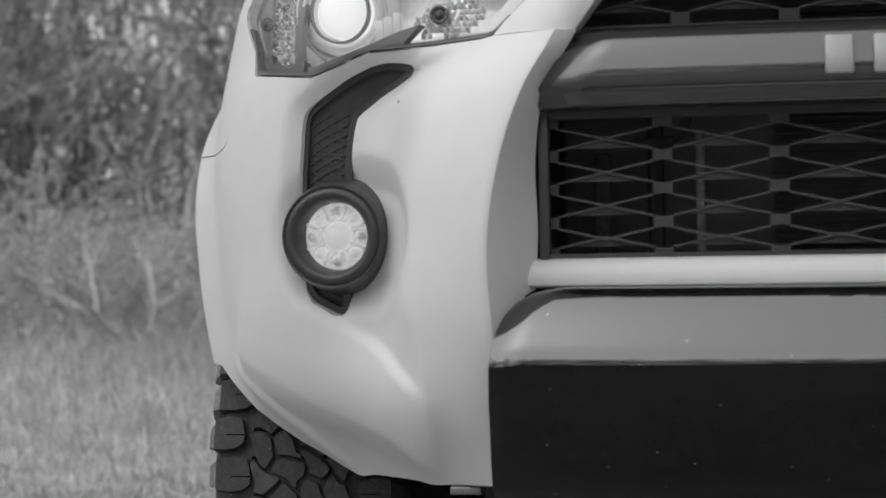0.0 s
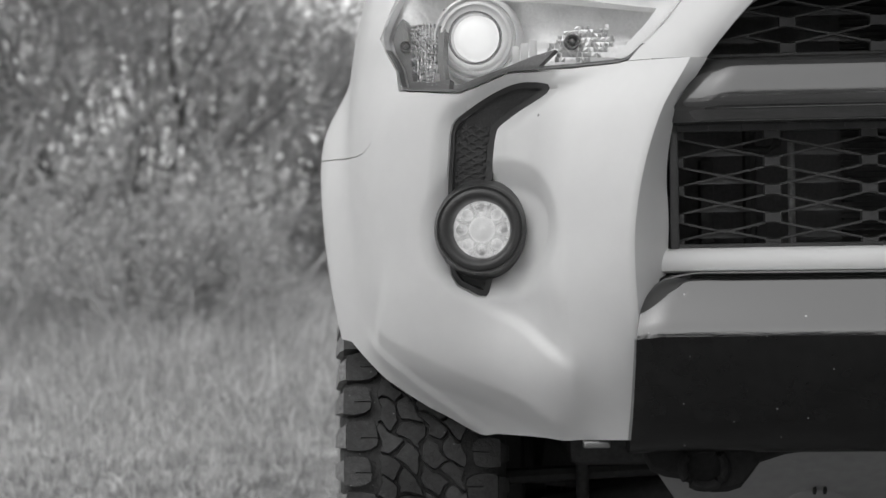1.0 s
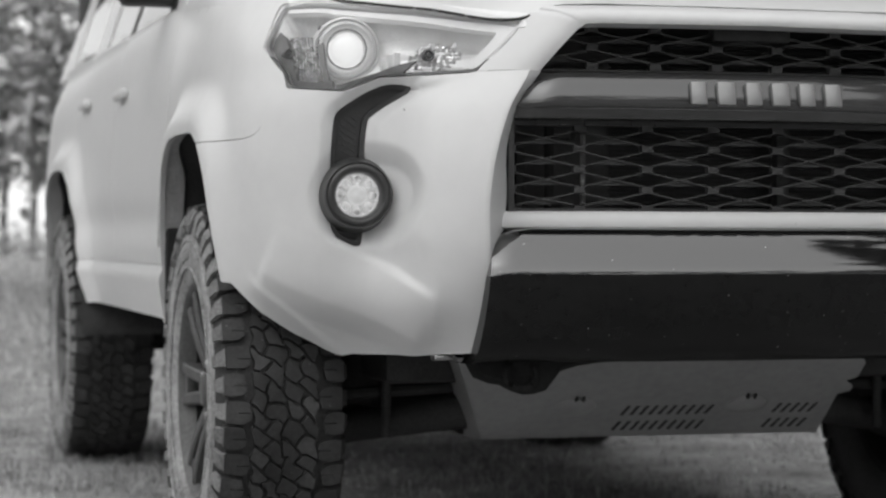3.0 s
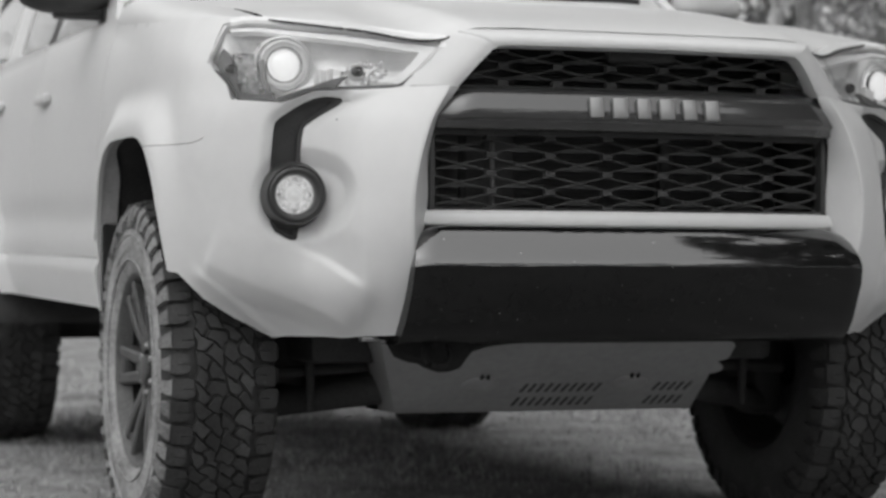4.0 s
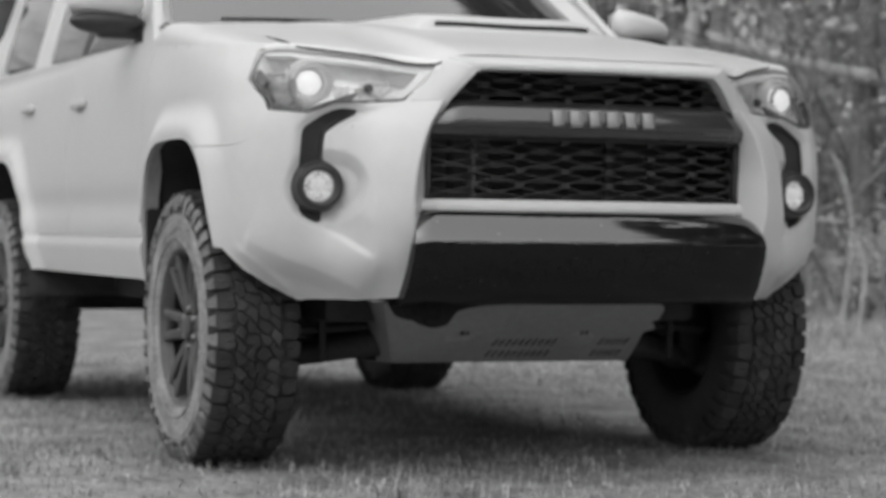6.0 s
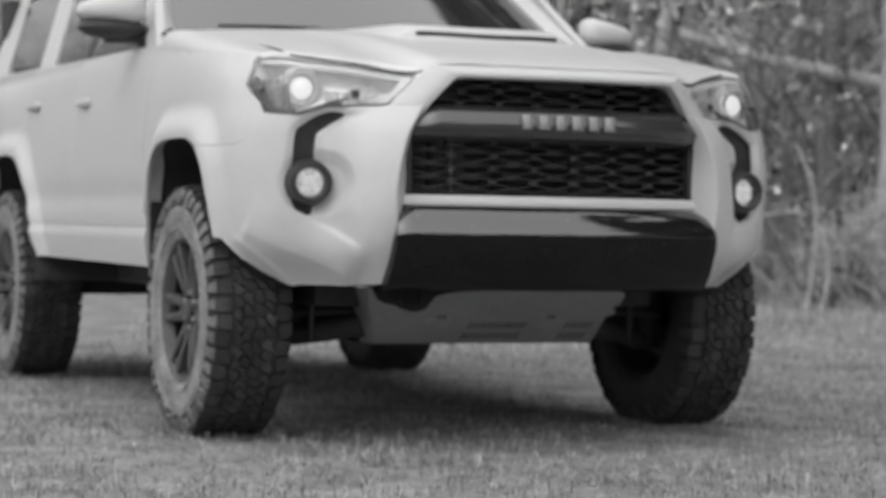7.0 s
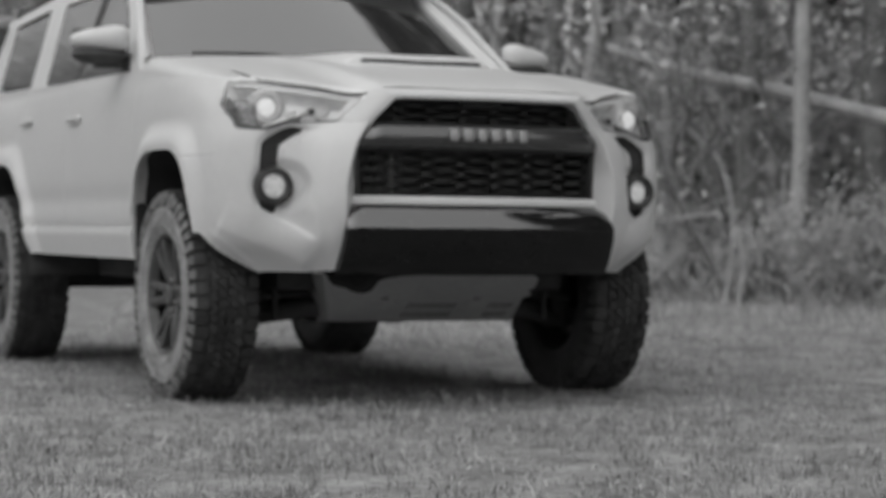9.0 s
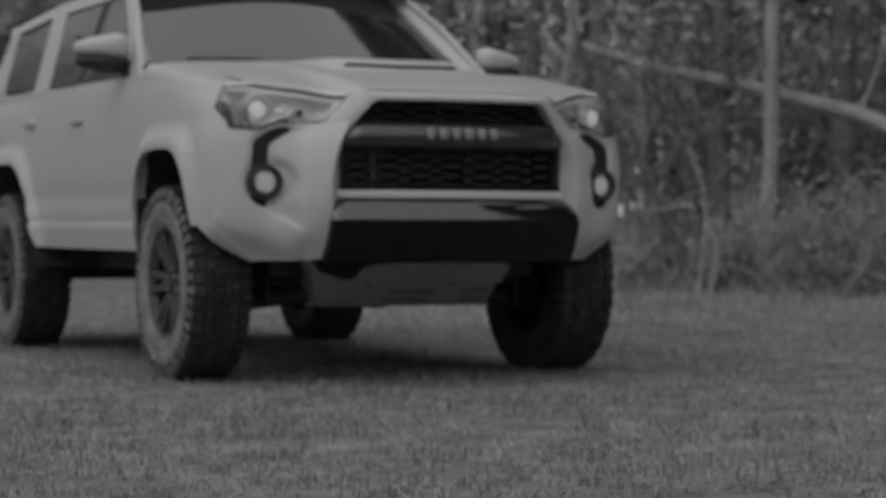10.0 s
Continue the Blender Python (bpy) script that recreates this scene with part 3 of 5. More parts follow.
v = slab(frames["door_pillar"], .02, lambda y, z: (-cabin_x(z) - .003, y, z))
for k in (0, 1):
    mesh("door_pillar", *(mirrored(*v) if k else v), BLACK, suv, smooth=0)
roof_rows = []
for y in np.linspace(2.12, 4.45, 16):
    hw = .70 - .02 * max(0, y - 3.6)
    zt = 1.795 + .045 * math.sin(math.pi * min(1, (y - 2.0) / 2.8))
    roof_rows.append([(x * hw, y - .10 * (1 - abs(x) ** 2) * (1 if y < 2.3 else 0), zt - .05 * abs(x) ** 4) for x in np.linspace(-1, 1, 17)])
mesh("roof", *grid(roof_rows, flip=False), PAINT, suv, smooth=40)
gate = [[(x * hw, y - .06 * x ** 4, z) for x in np.linspace(-1, 1, 21)] for z, y, hw in ((.56, 4.60, .84), (.62, 4.66, .86), (.80, 4.67, .87), (.84, 4.62, .86), (1.0, 4.63, .86), (1.30, 4.60, .84))]
mesh("tailgate", *grid(gate, flip=True), PAINT, suv, smooth=40)
gate = [[(x * hw, y - .05 * x ** 4, z) for x in np.linspace(-1, 1, 21)] for z, y, hw in ((1.30, 4.60, .84), (1.50, 4.55, .77), (1.72, 4.47, .70), (1.80, 4.45, .68))]
mesh("rear_glass", *grid(gate, flip=True), DARKGLASS, suv, "dark rear window", smooth=40)
ws = []
for q in np.linspace(0, 1, 9):
    ws.append([(x * (.775 - .125 * q), 1.53 + .10 * x * x + q * (.60 + .04 * x * x), 1.372 - .016 * x * x + q * (.43 - .02 * x * x)) for x in np.linspace(-1, 1, 21)])
mesh("windshield", *grid(ws, flip=False), DARKGLASS, suv, "windscreen reflecting the sky and trees", smooth=60)
pil = []
for q in np.linspace(0, 1, 9):
    e = np.array(ws[min(8, int(round(q * 8)))][0])
    o = np.array([-.862 + .165 * q, 1.52 + .70 * q, 1.30 + .475 * q])
    pil.append([tuple(e + np.array([.012, 0, -.01])), tuple(e + np.array([-.004, -.014, .008])), tuple((e + o) / 2 + np.array([-.02, -.025, .012])), tuple(o + np.array([-.006, -.01, .0])), tuple(o + np.array([0, .02, 0]))])
pv = grid(pil, flip=True)
for k in (0, 1):
    mesh("windscreen_pillar", *(mirrored(*pv) if k else pv), PAINT, suv, smooth=50)
cowl = [[(x, 1.50 + .09 * (x / .8) ** 2, 1.366 - .02 * (x / .8) ** 2), (x, 1.56 + .09 * (x / .8) ** 2, 1.374 - .02 * (x / .8) ** 2)] for x in np.linspace(-.80, .80, 31)]
mesh("cowl", *grid(cowl, flip=True), BLACK, suv)
for x0, x1 in ((-.62, .02), (.0, .60)):
    pts = [(x0 + (x1 - x0) * t, 1.545 + .04 * abs(x0 + (x1 - x0) * t) + .02 * t, 1.376 + .008 * math.sin(math.pi * t)) for t in np.linspace(0, 1, 8)]
    mesh("wiper", *tube(pts, .006, 8), BLACK, suv)
bm = bmesh.new()
boxy(bm, -.78, .78, 2.2, 4.4, .55, 1.25)
boxy(bm, -.80, .80, 4.40, 4.56, .55, 1.70, .02)
part("cabin_tub", bm, DEEP, suv, "dark cabin interior and tailgate")
for x in (-.38, .38):
    bm = bmesh.new()
    boxy(bm, x - .24, x + .24, 2.15, 2.32, 1.2, 1.52, .05)
    boxy(bm, x - .12, x + .12, 2.2, 2.30, 1.50, 1.70, .04)
    part("front_seat", bm, LINER, suv)

# door mirrors
for k in (1, -1):
    bm = bmesh.new()
    bmesh.ops.create_uvsphere(bm, u_segments=28, v_segments=16, radius=1)
    for v in bm.verts:
        x, y, z = v.co
        x = math.copysign(abs(x) ** .62, x)
        z = math.copysign(abs(z) ** .75, z)
        y = y if y < 0 else y * .35
        o = -x * k
        v.co = (-k * .978 + x * .122, 1.70 + y * .085 + .022 * o, 1.426 + z * (.052 - .017 * o) - .008 * o)
    cap = part("side_mirror", bm, PAINT, suv, "white door mirror with a black underside", smooth=60)
    bm = bmesh.new()
    bmesh.ops.create_uvsphere(bm, u_segments=24, v_segments=12, radius=1, matrix=Matrix.Translation((-k * .972, 1.695, 1.359)) @ Matrix.Diagonal((.126, .078, .040, 1)))
    boxy(bm, -k * .80, -k * 1.00, 1.675, 1.745, 1.308, 1.350, .014)
    boxy(bm, -k * .79, -k * .87, 1.66, 1.74, 1.285, 1.345, .012)
    part("mirror_arm", bm, BLACK, cap, "black mirror foot and base")
    bm = bmesh.new()
    boxy(bm, -k * .872, -k * 1.082, 1.732, 1.736, 1.385, 1.470)
    part("mirror_glass", bm, CHROME, cap)

# ---- lamps, vents, grille ----
def head_lamp(k):
    mir = (lambda v: mirrored(*v)) if k else (lambda v: v)
    sx = -1 if k else 1
    lamp_shell = sheet(grown(HEADLIGHT, .003), (.8, 5.8, .99, 1.22), .010, lambda s, z: -.066 * soft(-HEADLIGHT(s, z) / .035) - .014, 0)
    ob = mesh("headlight", *mir(lamp_shell), LAMPSHELL, suv, "clear headlight with a lit round projector", smooth=60)
    lens = sheet(grown(HEADLIGHT, -.003), (1.0, 5.8, .99, 1.21), .010, lambda s, z: .004 - .006 * soft(1 + HEADLIGHT(s, z) / .012), .010)
    lo = mesh("lens", *mir(lens), LENS, ob, "clear lens", smooth=60)
    lo.visible_shadow = False
    edge = cut(grown(HEADLIGHT, -.001), grown(HEADLIGHT, -.0050))
    split = lambda s, z: z - (1.062 + .02 * np.clip((s - s_of(4.6)) / .1, 0, 1))
    rim = sheet(lambda s, z: np.maximum(edge(s, z), split(s, z)), (1.0, 5.8, .99, 1.21), .0035, -.002, .01)
    mesh("rim_seal", *mir(rim), LAMPMID, ob, "grey seal under the lens", smooth=60)
    rim = sheet(lambda s, z: np.maximum(edge(s, z), -split(s, z)), (1.0, 5.8, .99, 1.21), .0035, -.002, .01)
    mesh("rim_flange", *mir(rim), LAMPPALE, ob, smooth=60)
    # pale flange between the lens and the bonnet's edge
    above = lambda s, z: (1.120 + (1.176 - 1.120) * np.clip((s - s_of(1.3)) / (s_of(4.2) - s_of(1.3)), 0, 1)) - z
    cap = cut(grown(HEADLIGHT, .010), grown(HEADLIGHT, -.001))
    top_rim = sheet(lambda s, z: np.maximum(cap(s, z), above(s, z)), (1.2, 4.9, 1.08, 1.26), .005, .000, .02)
    mesh("lens_flange", *mir(top_rim), LAMPPALE, ob, "pale flange along the bonnet", smooth=60)

    def inside(name, pts, off, mat, label="", depth=.012, res=.005):
        us, zs = [p[0] for p in pts], [p[1] for p in pts]
        mesh(name, *mir(sheet(poly(pts), (min(us) - .2, max(us) + .2, min(zs) - .015, max(zs) + .015), res, off, depth)), mat, ob, label, smooth=50)
    # bright strip along the upper and inner edge
    inside("light_strip", [(1.45, 1.1275), (4.3, 1.1835), (4.95, 1.180), (4.95, 1.172), (4.3, 1.1745), (1.80, 1.1165), (2.20, 1.048), (2.06, 1.046)], -.010, LIGHTSTRIP, "lit white light strip")
    # side cell: dark wall, mirrored facets and its bulb
    inside("side_cell", [(4.93, 1.020), (5.08, 1.05), (5.22, 1.064), (5.38, 1.080), (5.50, 1.10), (5.40, 1.120), (5.25, 1.135), (5.12, 1.125), (5.02, 1.09), (4.95, 1.05), (4.85, 1.022)], -.016, LAMPDARK)
    inside("cell_floor", [(4.92, 1.018), (4.84, 1.030), (4.45, 1.024), (4.15, 1.028), (4.12, 1.010), (4.5, 1.013)], -.012, LAMPDARK)
    inside("cell_wall", [(4.22, 1.028), (4.31, 1.026), (4.42, 1.06), (4.45, 1.10), (4.41, 1.145), (4.33, 1.145), (4.35, 1.10), (4.33, 1.06)], -.012, LAMPMID, "grey divider")
    inside("lower_cell", [(4.05, 1.009), (3.88, 1.008), (3.62, 1.018), (3.28, 1.035), (2.98, 1.037), (2.86, 1.064), (3.05, 1.057), (3.3, 1.044), (3.62, 1.029), (3.9, 1.019), (4.08, 1.018)], -.014, LAMPMID, "grey trough under the projector")
    rnd = random.Random(31 + k)

    def facets(name, u0, u1, z0, z1, pitch, off, keep, label, tall=.55, jig=.5, mat=None):
        vs, fs = [], []
        nz, s0, s1 = int((z1 - z0) / pitch), s_of(u0), s_of(u1)
        for i in range(int((s1 - s0) / pitch)):
            for j in range(nz):
                u, z = u_of(s0 + i * pitch), z0 + j * pitch
                if not keep(u, z):
                    continue
                c, n = P(np.array(u), np.array(z)), normal(np.array(u), np.array(z))
                c, e = c + n * off, pitch * .5
                t = np.cross(n, [0, 0, 1])
                n0 = len(vs)
                vs += [tuple(c + t * a * e + np.array([0, 0, b * e])) for a, b in ((-1, -1), (1, -1), (1, 1), (-1, 1))]
                vs.append(tuple(c + n * pitch * tall * rnd.uniform(.5, 1.3) + t * pitch * jig * rnd.uniform(-1, 1) + np.array([0, 0, pitch * jig * rnd.uniform(-1, 1)])))
                fs += [(n0, n0 + 1, n0 + 4), (n0 + 1, n0 + 2, n0 + 4), (n0 + 2, n0 + 3, n0 + 4), (n0 + 3, n0, n0 + 4)]
        mesh(name, *mir((vs, fs)), mat or CHROME, ob, label, smooth=0)
    facets("side_reflector", 4.44, 5.10, 1.046, 1.134, .0068, -.020, lambda u, z: u < 4.96 + (z - 1.04) * 2.4, "mirrored facets of the side reflector", .8, .6)
    facets("ridged_reflector", 4.48, 4.88, 1.026, 1.046, .0048, -.018, lambda u, z: True, "finely ridged reflector", .6, .2)
    facets("signal_reflector", 2.30, 3.06, 1.044, 1.118, .0075, -.028, lambda u, z: ((u - 2.66) / .36) ** 2 + ((z - 1.078) / .036) ** 2 < .75 + .3 * math.sin(u * 23 + z * 190), "mirrored facets round the turn-signal bulb", .35, .9, SHARDS)
    # projector with its shroud
    c = Vector((-.739 * sx, .306, 1.088))
    look_out = Vector((-.18 * sx, -1, 0)).normalized()
    rotm = Matrix.Translation(c) @ Vector((0, -1, 0)).rotation_difference(look_out).to_matrix().to_4x4()

    def turned(profile, n=40):
        v, f = lathe(profile, n, 'y')
        return [tuple(rotm @ Vector(p)) for p in v], f
    mesh("projector_shroud", *turned([(.05, .036), (.0, .040), (-.010, .0455), (-.014, .0500), (-.012, .054), (-.004, .0555), (-.002, .058), (-.008, .0605), (-.004, .064), (.05, .068)]), LAMPGREY, ob, "pale stepped ring round the projector", smooth=40)
    mesh("projector_ring", *turned([(-.016, .0362), (-.022, .0375), (-.022, .0395), (-.012, .0400)]), LAMPMID, ob, smooth=60)
    prof = [(-.028, .0001), (-.027, .011), (-.024, .021), (-.018, .029), (-.008, .0335), (.02, .0345)]
    mesh("projector", *turned(prof), BULB, ob, "lit white projector lens", smooth=80)
    # bulbs of the side cell and of the turn signal
    for nm, (x, y, z), r, mat in (("side_bulb", (-.846, .348, 1.081), .0085, LAMPDARK), ("signal_bulb", (-.604, .196, 1.072), .0105, LAMPDARK)):
        v, f = lathe([(.02, r * 1.1), (-.008, r * 1.1), (-.010, r * .9), (-.008, r * .68), (-.002, r * .6), (-.009, r * .4), (-.012, .0001)], 18, 'y')
        mesh(nm, [(sx * (x + p[0]), y + p[1], z + p[2]) for p in v], f if not k else [q[::-1] for q in f], mat, ob, "dark bulb in its socket", smooth=50)
    bm = bmesh.new()
    for i in range(3):
        x = -.684 + i * .0125
        boxy(bm, x - .0052, x + .0052, .226 - i * .007, .236 - i * .007, 1.043, 1.070 + .004 * i, .0015)
    if k:
        bmesh.ops.scale(bm, vec=(-1, 1, 1), verts=bm.verts)
        bmesh.ops.reverse_faces(bm, faces=bm.faces)
    part("rib_reflector", bm, LAMPPALE, ob, "white ribbed reflector")


def vent_insert(k):
    mir = (lambda v: mirrored(*v)) if k else (lambda v: v)
    plate = sheet(grown(VENT, .004), (2.6, 4.2, .69, 1.03), .006, -.030, .004)
    ob = mesh("bumper_vent", *mir(plate), BLACK, suv, "black plastic vent above and below the fog lamp", smooth=50)
    frame_ring = sheet(cut(VENT, grown(VENT, -.009)), (2.6, 4.2, .69, 1.03), .004, -.021, .012)
    mesh("vent_frame", *mir(frame_ring), BEZEL, ob, smooth=40)
    # diamond lattice on the plate
    vs, fs = [], []
    inside = grown(VENT, -.009)
    pitch_s, pitch_z = .0225, .0120
    bars = []
    for i in range(-2, 9):
        for j in range(0, 23):
            s0, z0 = s_of(3.24) + i * pitch_s, .712 + j * pitch_z
            for ds, dz in ((pitch_s / 2, pitch_z / 2), (pitch_s / 2, -pitch_z / 2), (-pitch_s / 2, pitch_z / 2), (-pitch_s / 2, -pitch_z / 2)):
                bars.append((s0, z0, s0 + ds, z0 + dz))
    for s0, z0, s1, z1 in bars:
        sm, zm = np.array([(s0 + s1) / 2]), np.array([(z0 + z1) / 2])
        if inside(sm, zm)[0] > 0 or zm[0] > .955:
            continue
        d = np.array([s1 - s0, z1 - z0])
        w = np.array([-d[1], d[0]]) / np.hypot(*d) * .0016
        q = [(s0 + w[0], z0 + w[1]), (s0 - w[0], z0 - w[1]), (s1 - w[0], z1 - w[1]), (s1 + w[0], z1 + w[1])]
        n0 = len(vs)
        for h in (-.031, -.0275):
            for a, b in q:
                u = u_of(a)
                p, n = P(np.array(u), np.array(b)), normal(np.array(u), np.array(b))
                vs.append(tuple(p + n * h))
        fs += [(n0 + 4, n0 + 5, n0 + 6, n0 + 7), (n0, n0 + 4, n0 + 7, n0 + 3), (n0 + 5, n0 + 1, n0 + 2, n0 + 6)]
    mesh("vent_lattice", *mir((vs, fs)), BLACK, ob, "raised diamond lattice", smooth=0)


def fog_lamp(k):
    sx = -1 if k else 1
    face = Matrix.Translation((FOG[0] * sx, FOG[1], FOG[2])) @ Vector((0, -1, 0)).rotation_difference(Vector((-.13 * sx, -1, 0)).normalized()).to_matrix().to_4x4()

    def turned(profile, n=56):
        v, f = lathe(profile, n, 'y')
        return [tuple(face @ Vector(p)) for p in v], f
    ob = mesh("fog_light", *turned([(.014, .041), (-.002, .0425), (-.012, .044), (-.020, .048), (-.0225, .053), (-.019, .0585), (-.010, .063), (.004, .066),
                                    (.016, .0690), (.030, .0725), (.050, .0745), (.080, .074)]), BEZEL, suv, "round fog lamp with lit LED lens in a black bezel", smooth=60)
    mesh("bezel_lip", *turned([(-.017, .0595), (-.019, .0625), (-.012, .0655), (-.004, .0665)]), BEZEL, ob, smooth=60)
    mesh("reflector", *turned([(.012, .0001), (.012, .016), (.016, .022), (.020, .036), (.008, .0425)]), LEDSOFT, ob, "bright LED reflector", smooth=40)
    mesh("center_lens", *turned([(-.008, .0001), (-.006, .008), (-.001, .015), (.010, .0185), (.014, .019)], 28), LED, ob, "lit middle lens", smooth=70)
    for i in range(8):
        a = 2 * math.pi * (i + .5) / 8 + math.pi / 8
        x, z = math.cos(a) * .030, math.sin(a) * .030
        v, f = lathe([(-.004, .0001), (-.002, .004), (.004, .0068), (.014, .0085)], 14, 'y')
        mesh("led_cup", [tuple(face @ (Vector(p) + Vector((x, 0, z)))) for p in v], f, LED if i % 2 == 0 else LEDSOFT, ob, "lit LED cup" if i % 2 == 0 else "", smooth=60)
    bm = bmesh.new()
    for i in range(8):
        a = 2 * math.pi * i / 8 + math.pi / 8
        boxy(bm, .021, .040, -.001, .012, -.0016, .0016, 0, face @ Matrix.Rotation(a, 4, 'Y'))
    part("led_ribs", bm, LEDSOFT, ob)
    gl = mesh("lens", *turned([(-.0125, .0001), (-.0122, .020), (-.010, .036), (-.006, .0432)], 40), LENS, ob, "clear round lens", smooth=70)
    gl.visible_shadow = False


for k in (0, 1):
    head_lamp(k)
    vent_insert(k)
    fog_lamp(k)


# grille: hexagon lattice with bow-tie nodes
def lattice(name, zs, pitch, ycurve, row_gap, label, x_at):
    cols = [(-3.5 + i) * pitch for i in range(8)]
    vs, fs = [], []

    def bar(p, q, w, d):
        p, q = Vector(p), Vector(q)
        t = (q - p).normalized()
        side = Vector((-t.z, 0, t.x)) * w / 2
        n0 = len(vs)
        for h in (0, d):
            for a in (p + side, p - side, q - side, q + side):
                vs.append((a.x, a.y + h, a.z))
        fs.extend([(n0, n0 + 1, n0 + 2, n0 + 3), (n0 + 4, n0, n0 + 3, n0 + 7), (n0 + 1, n0 + 5, n0 + 6, n0 + 2), (n0 + 5, n0 + 1, n0, n0 + 4), (n0 + 3, n0 + 2, n0 + 6, n0 + 7)])

    def ok(x, z):
        return abs(x) <= x_at(z)
    for z in zs:
        for x in cols:
            if not ok(x, z):
                continue
            y = ycurve(x)
            hw, hh, neck = .0125, .0082, .0085
            o = [(-hw, hh), (-neck * .2, hh * .82), (neck * .2, hh * .82), (hw, hh), (hw, -hh), (neck * .2, -hh * .82), (-neck * .2, -hh * .82), (-hw, -hh)]
            n0, m = len(vs), len(o)
            for yy, g in ((y + .003, 1.0), (y, .88), (y + .016, .9)):
                vs.extend([(x + a * g, yy, z + b * g) for a, b in o])
            fs.append(tuple(reversed([n0 + m + i for i in range(m)])))
            for i in range(m):
                j = (i + 1) % m
                fs.append((n0 + m + i, n0 + m + j, n0 + j, n0 + i))
                fs.append((n0 + i, n0 + j, n0 + 2 * m + j, n0 + 2 * m + i))
        for x in [c + pitch / 2 for c in cols[:-1]]:
            for dz in (row_gap / 2, -row_gap / 2):
                apex = (x, ycurve(x) + .001, z + dz)
                for sgn in (-1, 1):
                    xe = x + sgn * (pitch / 2 - .011)
                    if ok(x + sgn * .03, z) and zlim[0] < z + dz < zlim[1]:
                        bar(apex, (xe, ycurve(xe) + .001, z + math.copysign(.0072, dz)), .0030, .010)
            # shallow web under each crossing
            if ok(x, z) and zlim[0] < z + row_gap / 2 < zlim[1]:
                y = ycurve(x) + .008
                n0 = len(vs)
                vs.extend([(x, y, z + row_gap / 2 - .001), (x - .048, y, z + .0085), (x + .048, y, z + .0085)])
                fs.append((n0, n0 + 1, n0 + 2))
    return mesh(name, vs, fs, MESHBLACK, suv, label, smooth=35)


zlim = (.772, .955)
lattice("lower_grille", [.932, .893, .854, .815, .7785], .1336, lambda x: .072 + .13 * x * x, .039, "black lower grille with stretched hexagon mesh", lambda z: .476)
zlim = (1.036, 1.130)
lattice("upper_grille", [1.050, 1.086, 1.121], .1245, lambda x: .066 + .15 * x * x, .036, "black upper grille with stretched hexagon mesh",
        lambda z: .425 - (z - 1.04) * .75)
# flat black frame round the lower grille
bm = bmesh.new()
for x in (-.472, .472):
    boxy(bm, x - .006, x + .006, .078, .11, .773, .946, .002)
for i in range(20):
    x = -.47 + .047 * (i + .5)
    y = .062 + .10 * x * x
    boxy(bm, x - .0236, x + .0236, y, y + .03, .772, .779)
    boxy(bm, x - .0236, x + .0236, y + .004, y + .034, .936, .948)
part("grille_frame", bm, MESHBLACK, suv)
bm = bmesh.new()
for i in range(22):
    x = -.43 + .0391 * (i + .5)
    y = .052 + .15 * x * x
    boxy(bm, x - .0197, x + .0197, y, y + .02, 1.033, 1.042)
part("grille_frame", bm, MESHBLACK, suv)
# radiator, pipes and struts behind
bm = bmesh.new()
boxy(bm, -.46, .46, .30, .33, .72, 1.14)
part("radiator", bm, RADIATOR, suv, "dark radiator core")
bm = bmesh.new()
for i in range(46):
    z = .74 + i * .0087
    boxy(bm, -.20, .46, .285, .30, z, z + .0022)
tagged(part("radiator_core", bm, LINER, suv), kind="stuff")
mesh("hood_strut", *tube([(-.291, .195, .74), (-.291, .195, .925)], .0055, 8), SIDEWALL, suv, "grey upright rod")
mesh("coolant_pipe", *tube([(-.36, .20, .912), (-.325, .195, .912), (-.312, .195, .918), (-.305, .197, .945)], .006, 8), LINER, suv)
mesh("support_post", *tube([(-.345, .24, .74), (-.345, .24, .96)], .010, 8), LINER, suv)
bm = bmesh.new()
boxy(bm, .13, .16, .22, .25, .74, .96, .004)
part("core_post", bm, DEEP, suv)
bm = bmesh.new()
boxy(bm, -.42, -.40, .22, .25, .74, .90, .004)
part("core_post", bm, DEEP, suv)
bm = bmesh.new()
boxy(bm, -.08, .08, .040, .06, 1.100, 1.126, .006)
part("hood_latch", bm, DEEP, suv)
bm = bmesh.new()
boxy(bm, -.50, .50, .34, .36, .60, 1.13)
boxy(bm, -.52, -.49, .17, .36, .60, 1.02)
boxy(bm, .49, .52, .17, .36, .60, 1.02)
boxy(bm, -.40, .40, .11, .36, 1.128, 1.14)
part("engine_bay", bm, DEEP, suv)


# broad bar across the grille, and the six blocks of the badge
def bar_row(a):
    prof = [(.030, 1.037, .432), (.004, 1.036, .431), (-.006, 1.031, .436), (-.016, 1.020, .443), (-.024, 1.004, .452), (-.028, .988, .462), (-.029, .976, .470),
            (-.026, .969, .475), (-.019, .965, .478), (-.016, .962, .479), (-.012, .950, .481), (-.004, .945, .483), (.03, .944, .483)]
    row = []
    for dy, z, hw in prof:
        x = a * hw
        row.append((x, .004 + dy + .205 * x * x + .02 * max(0, abs(a) - .9) / .1, z))
    return row


bar_ob = mesh("grille_bar", *grid([bar_row(a) for a in np.linspace(-1, 1, 61)], flip=True), BAR, suv, "satin charcoal bar across the grille", smooth=50)
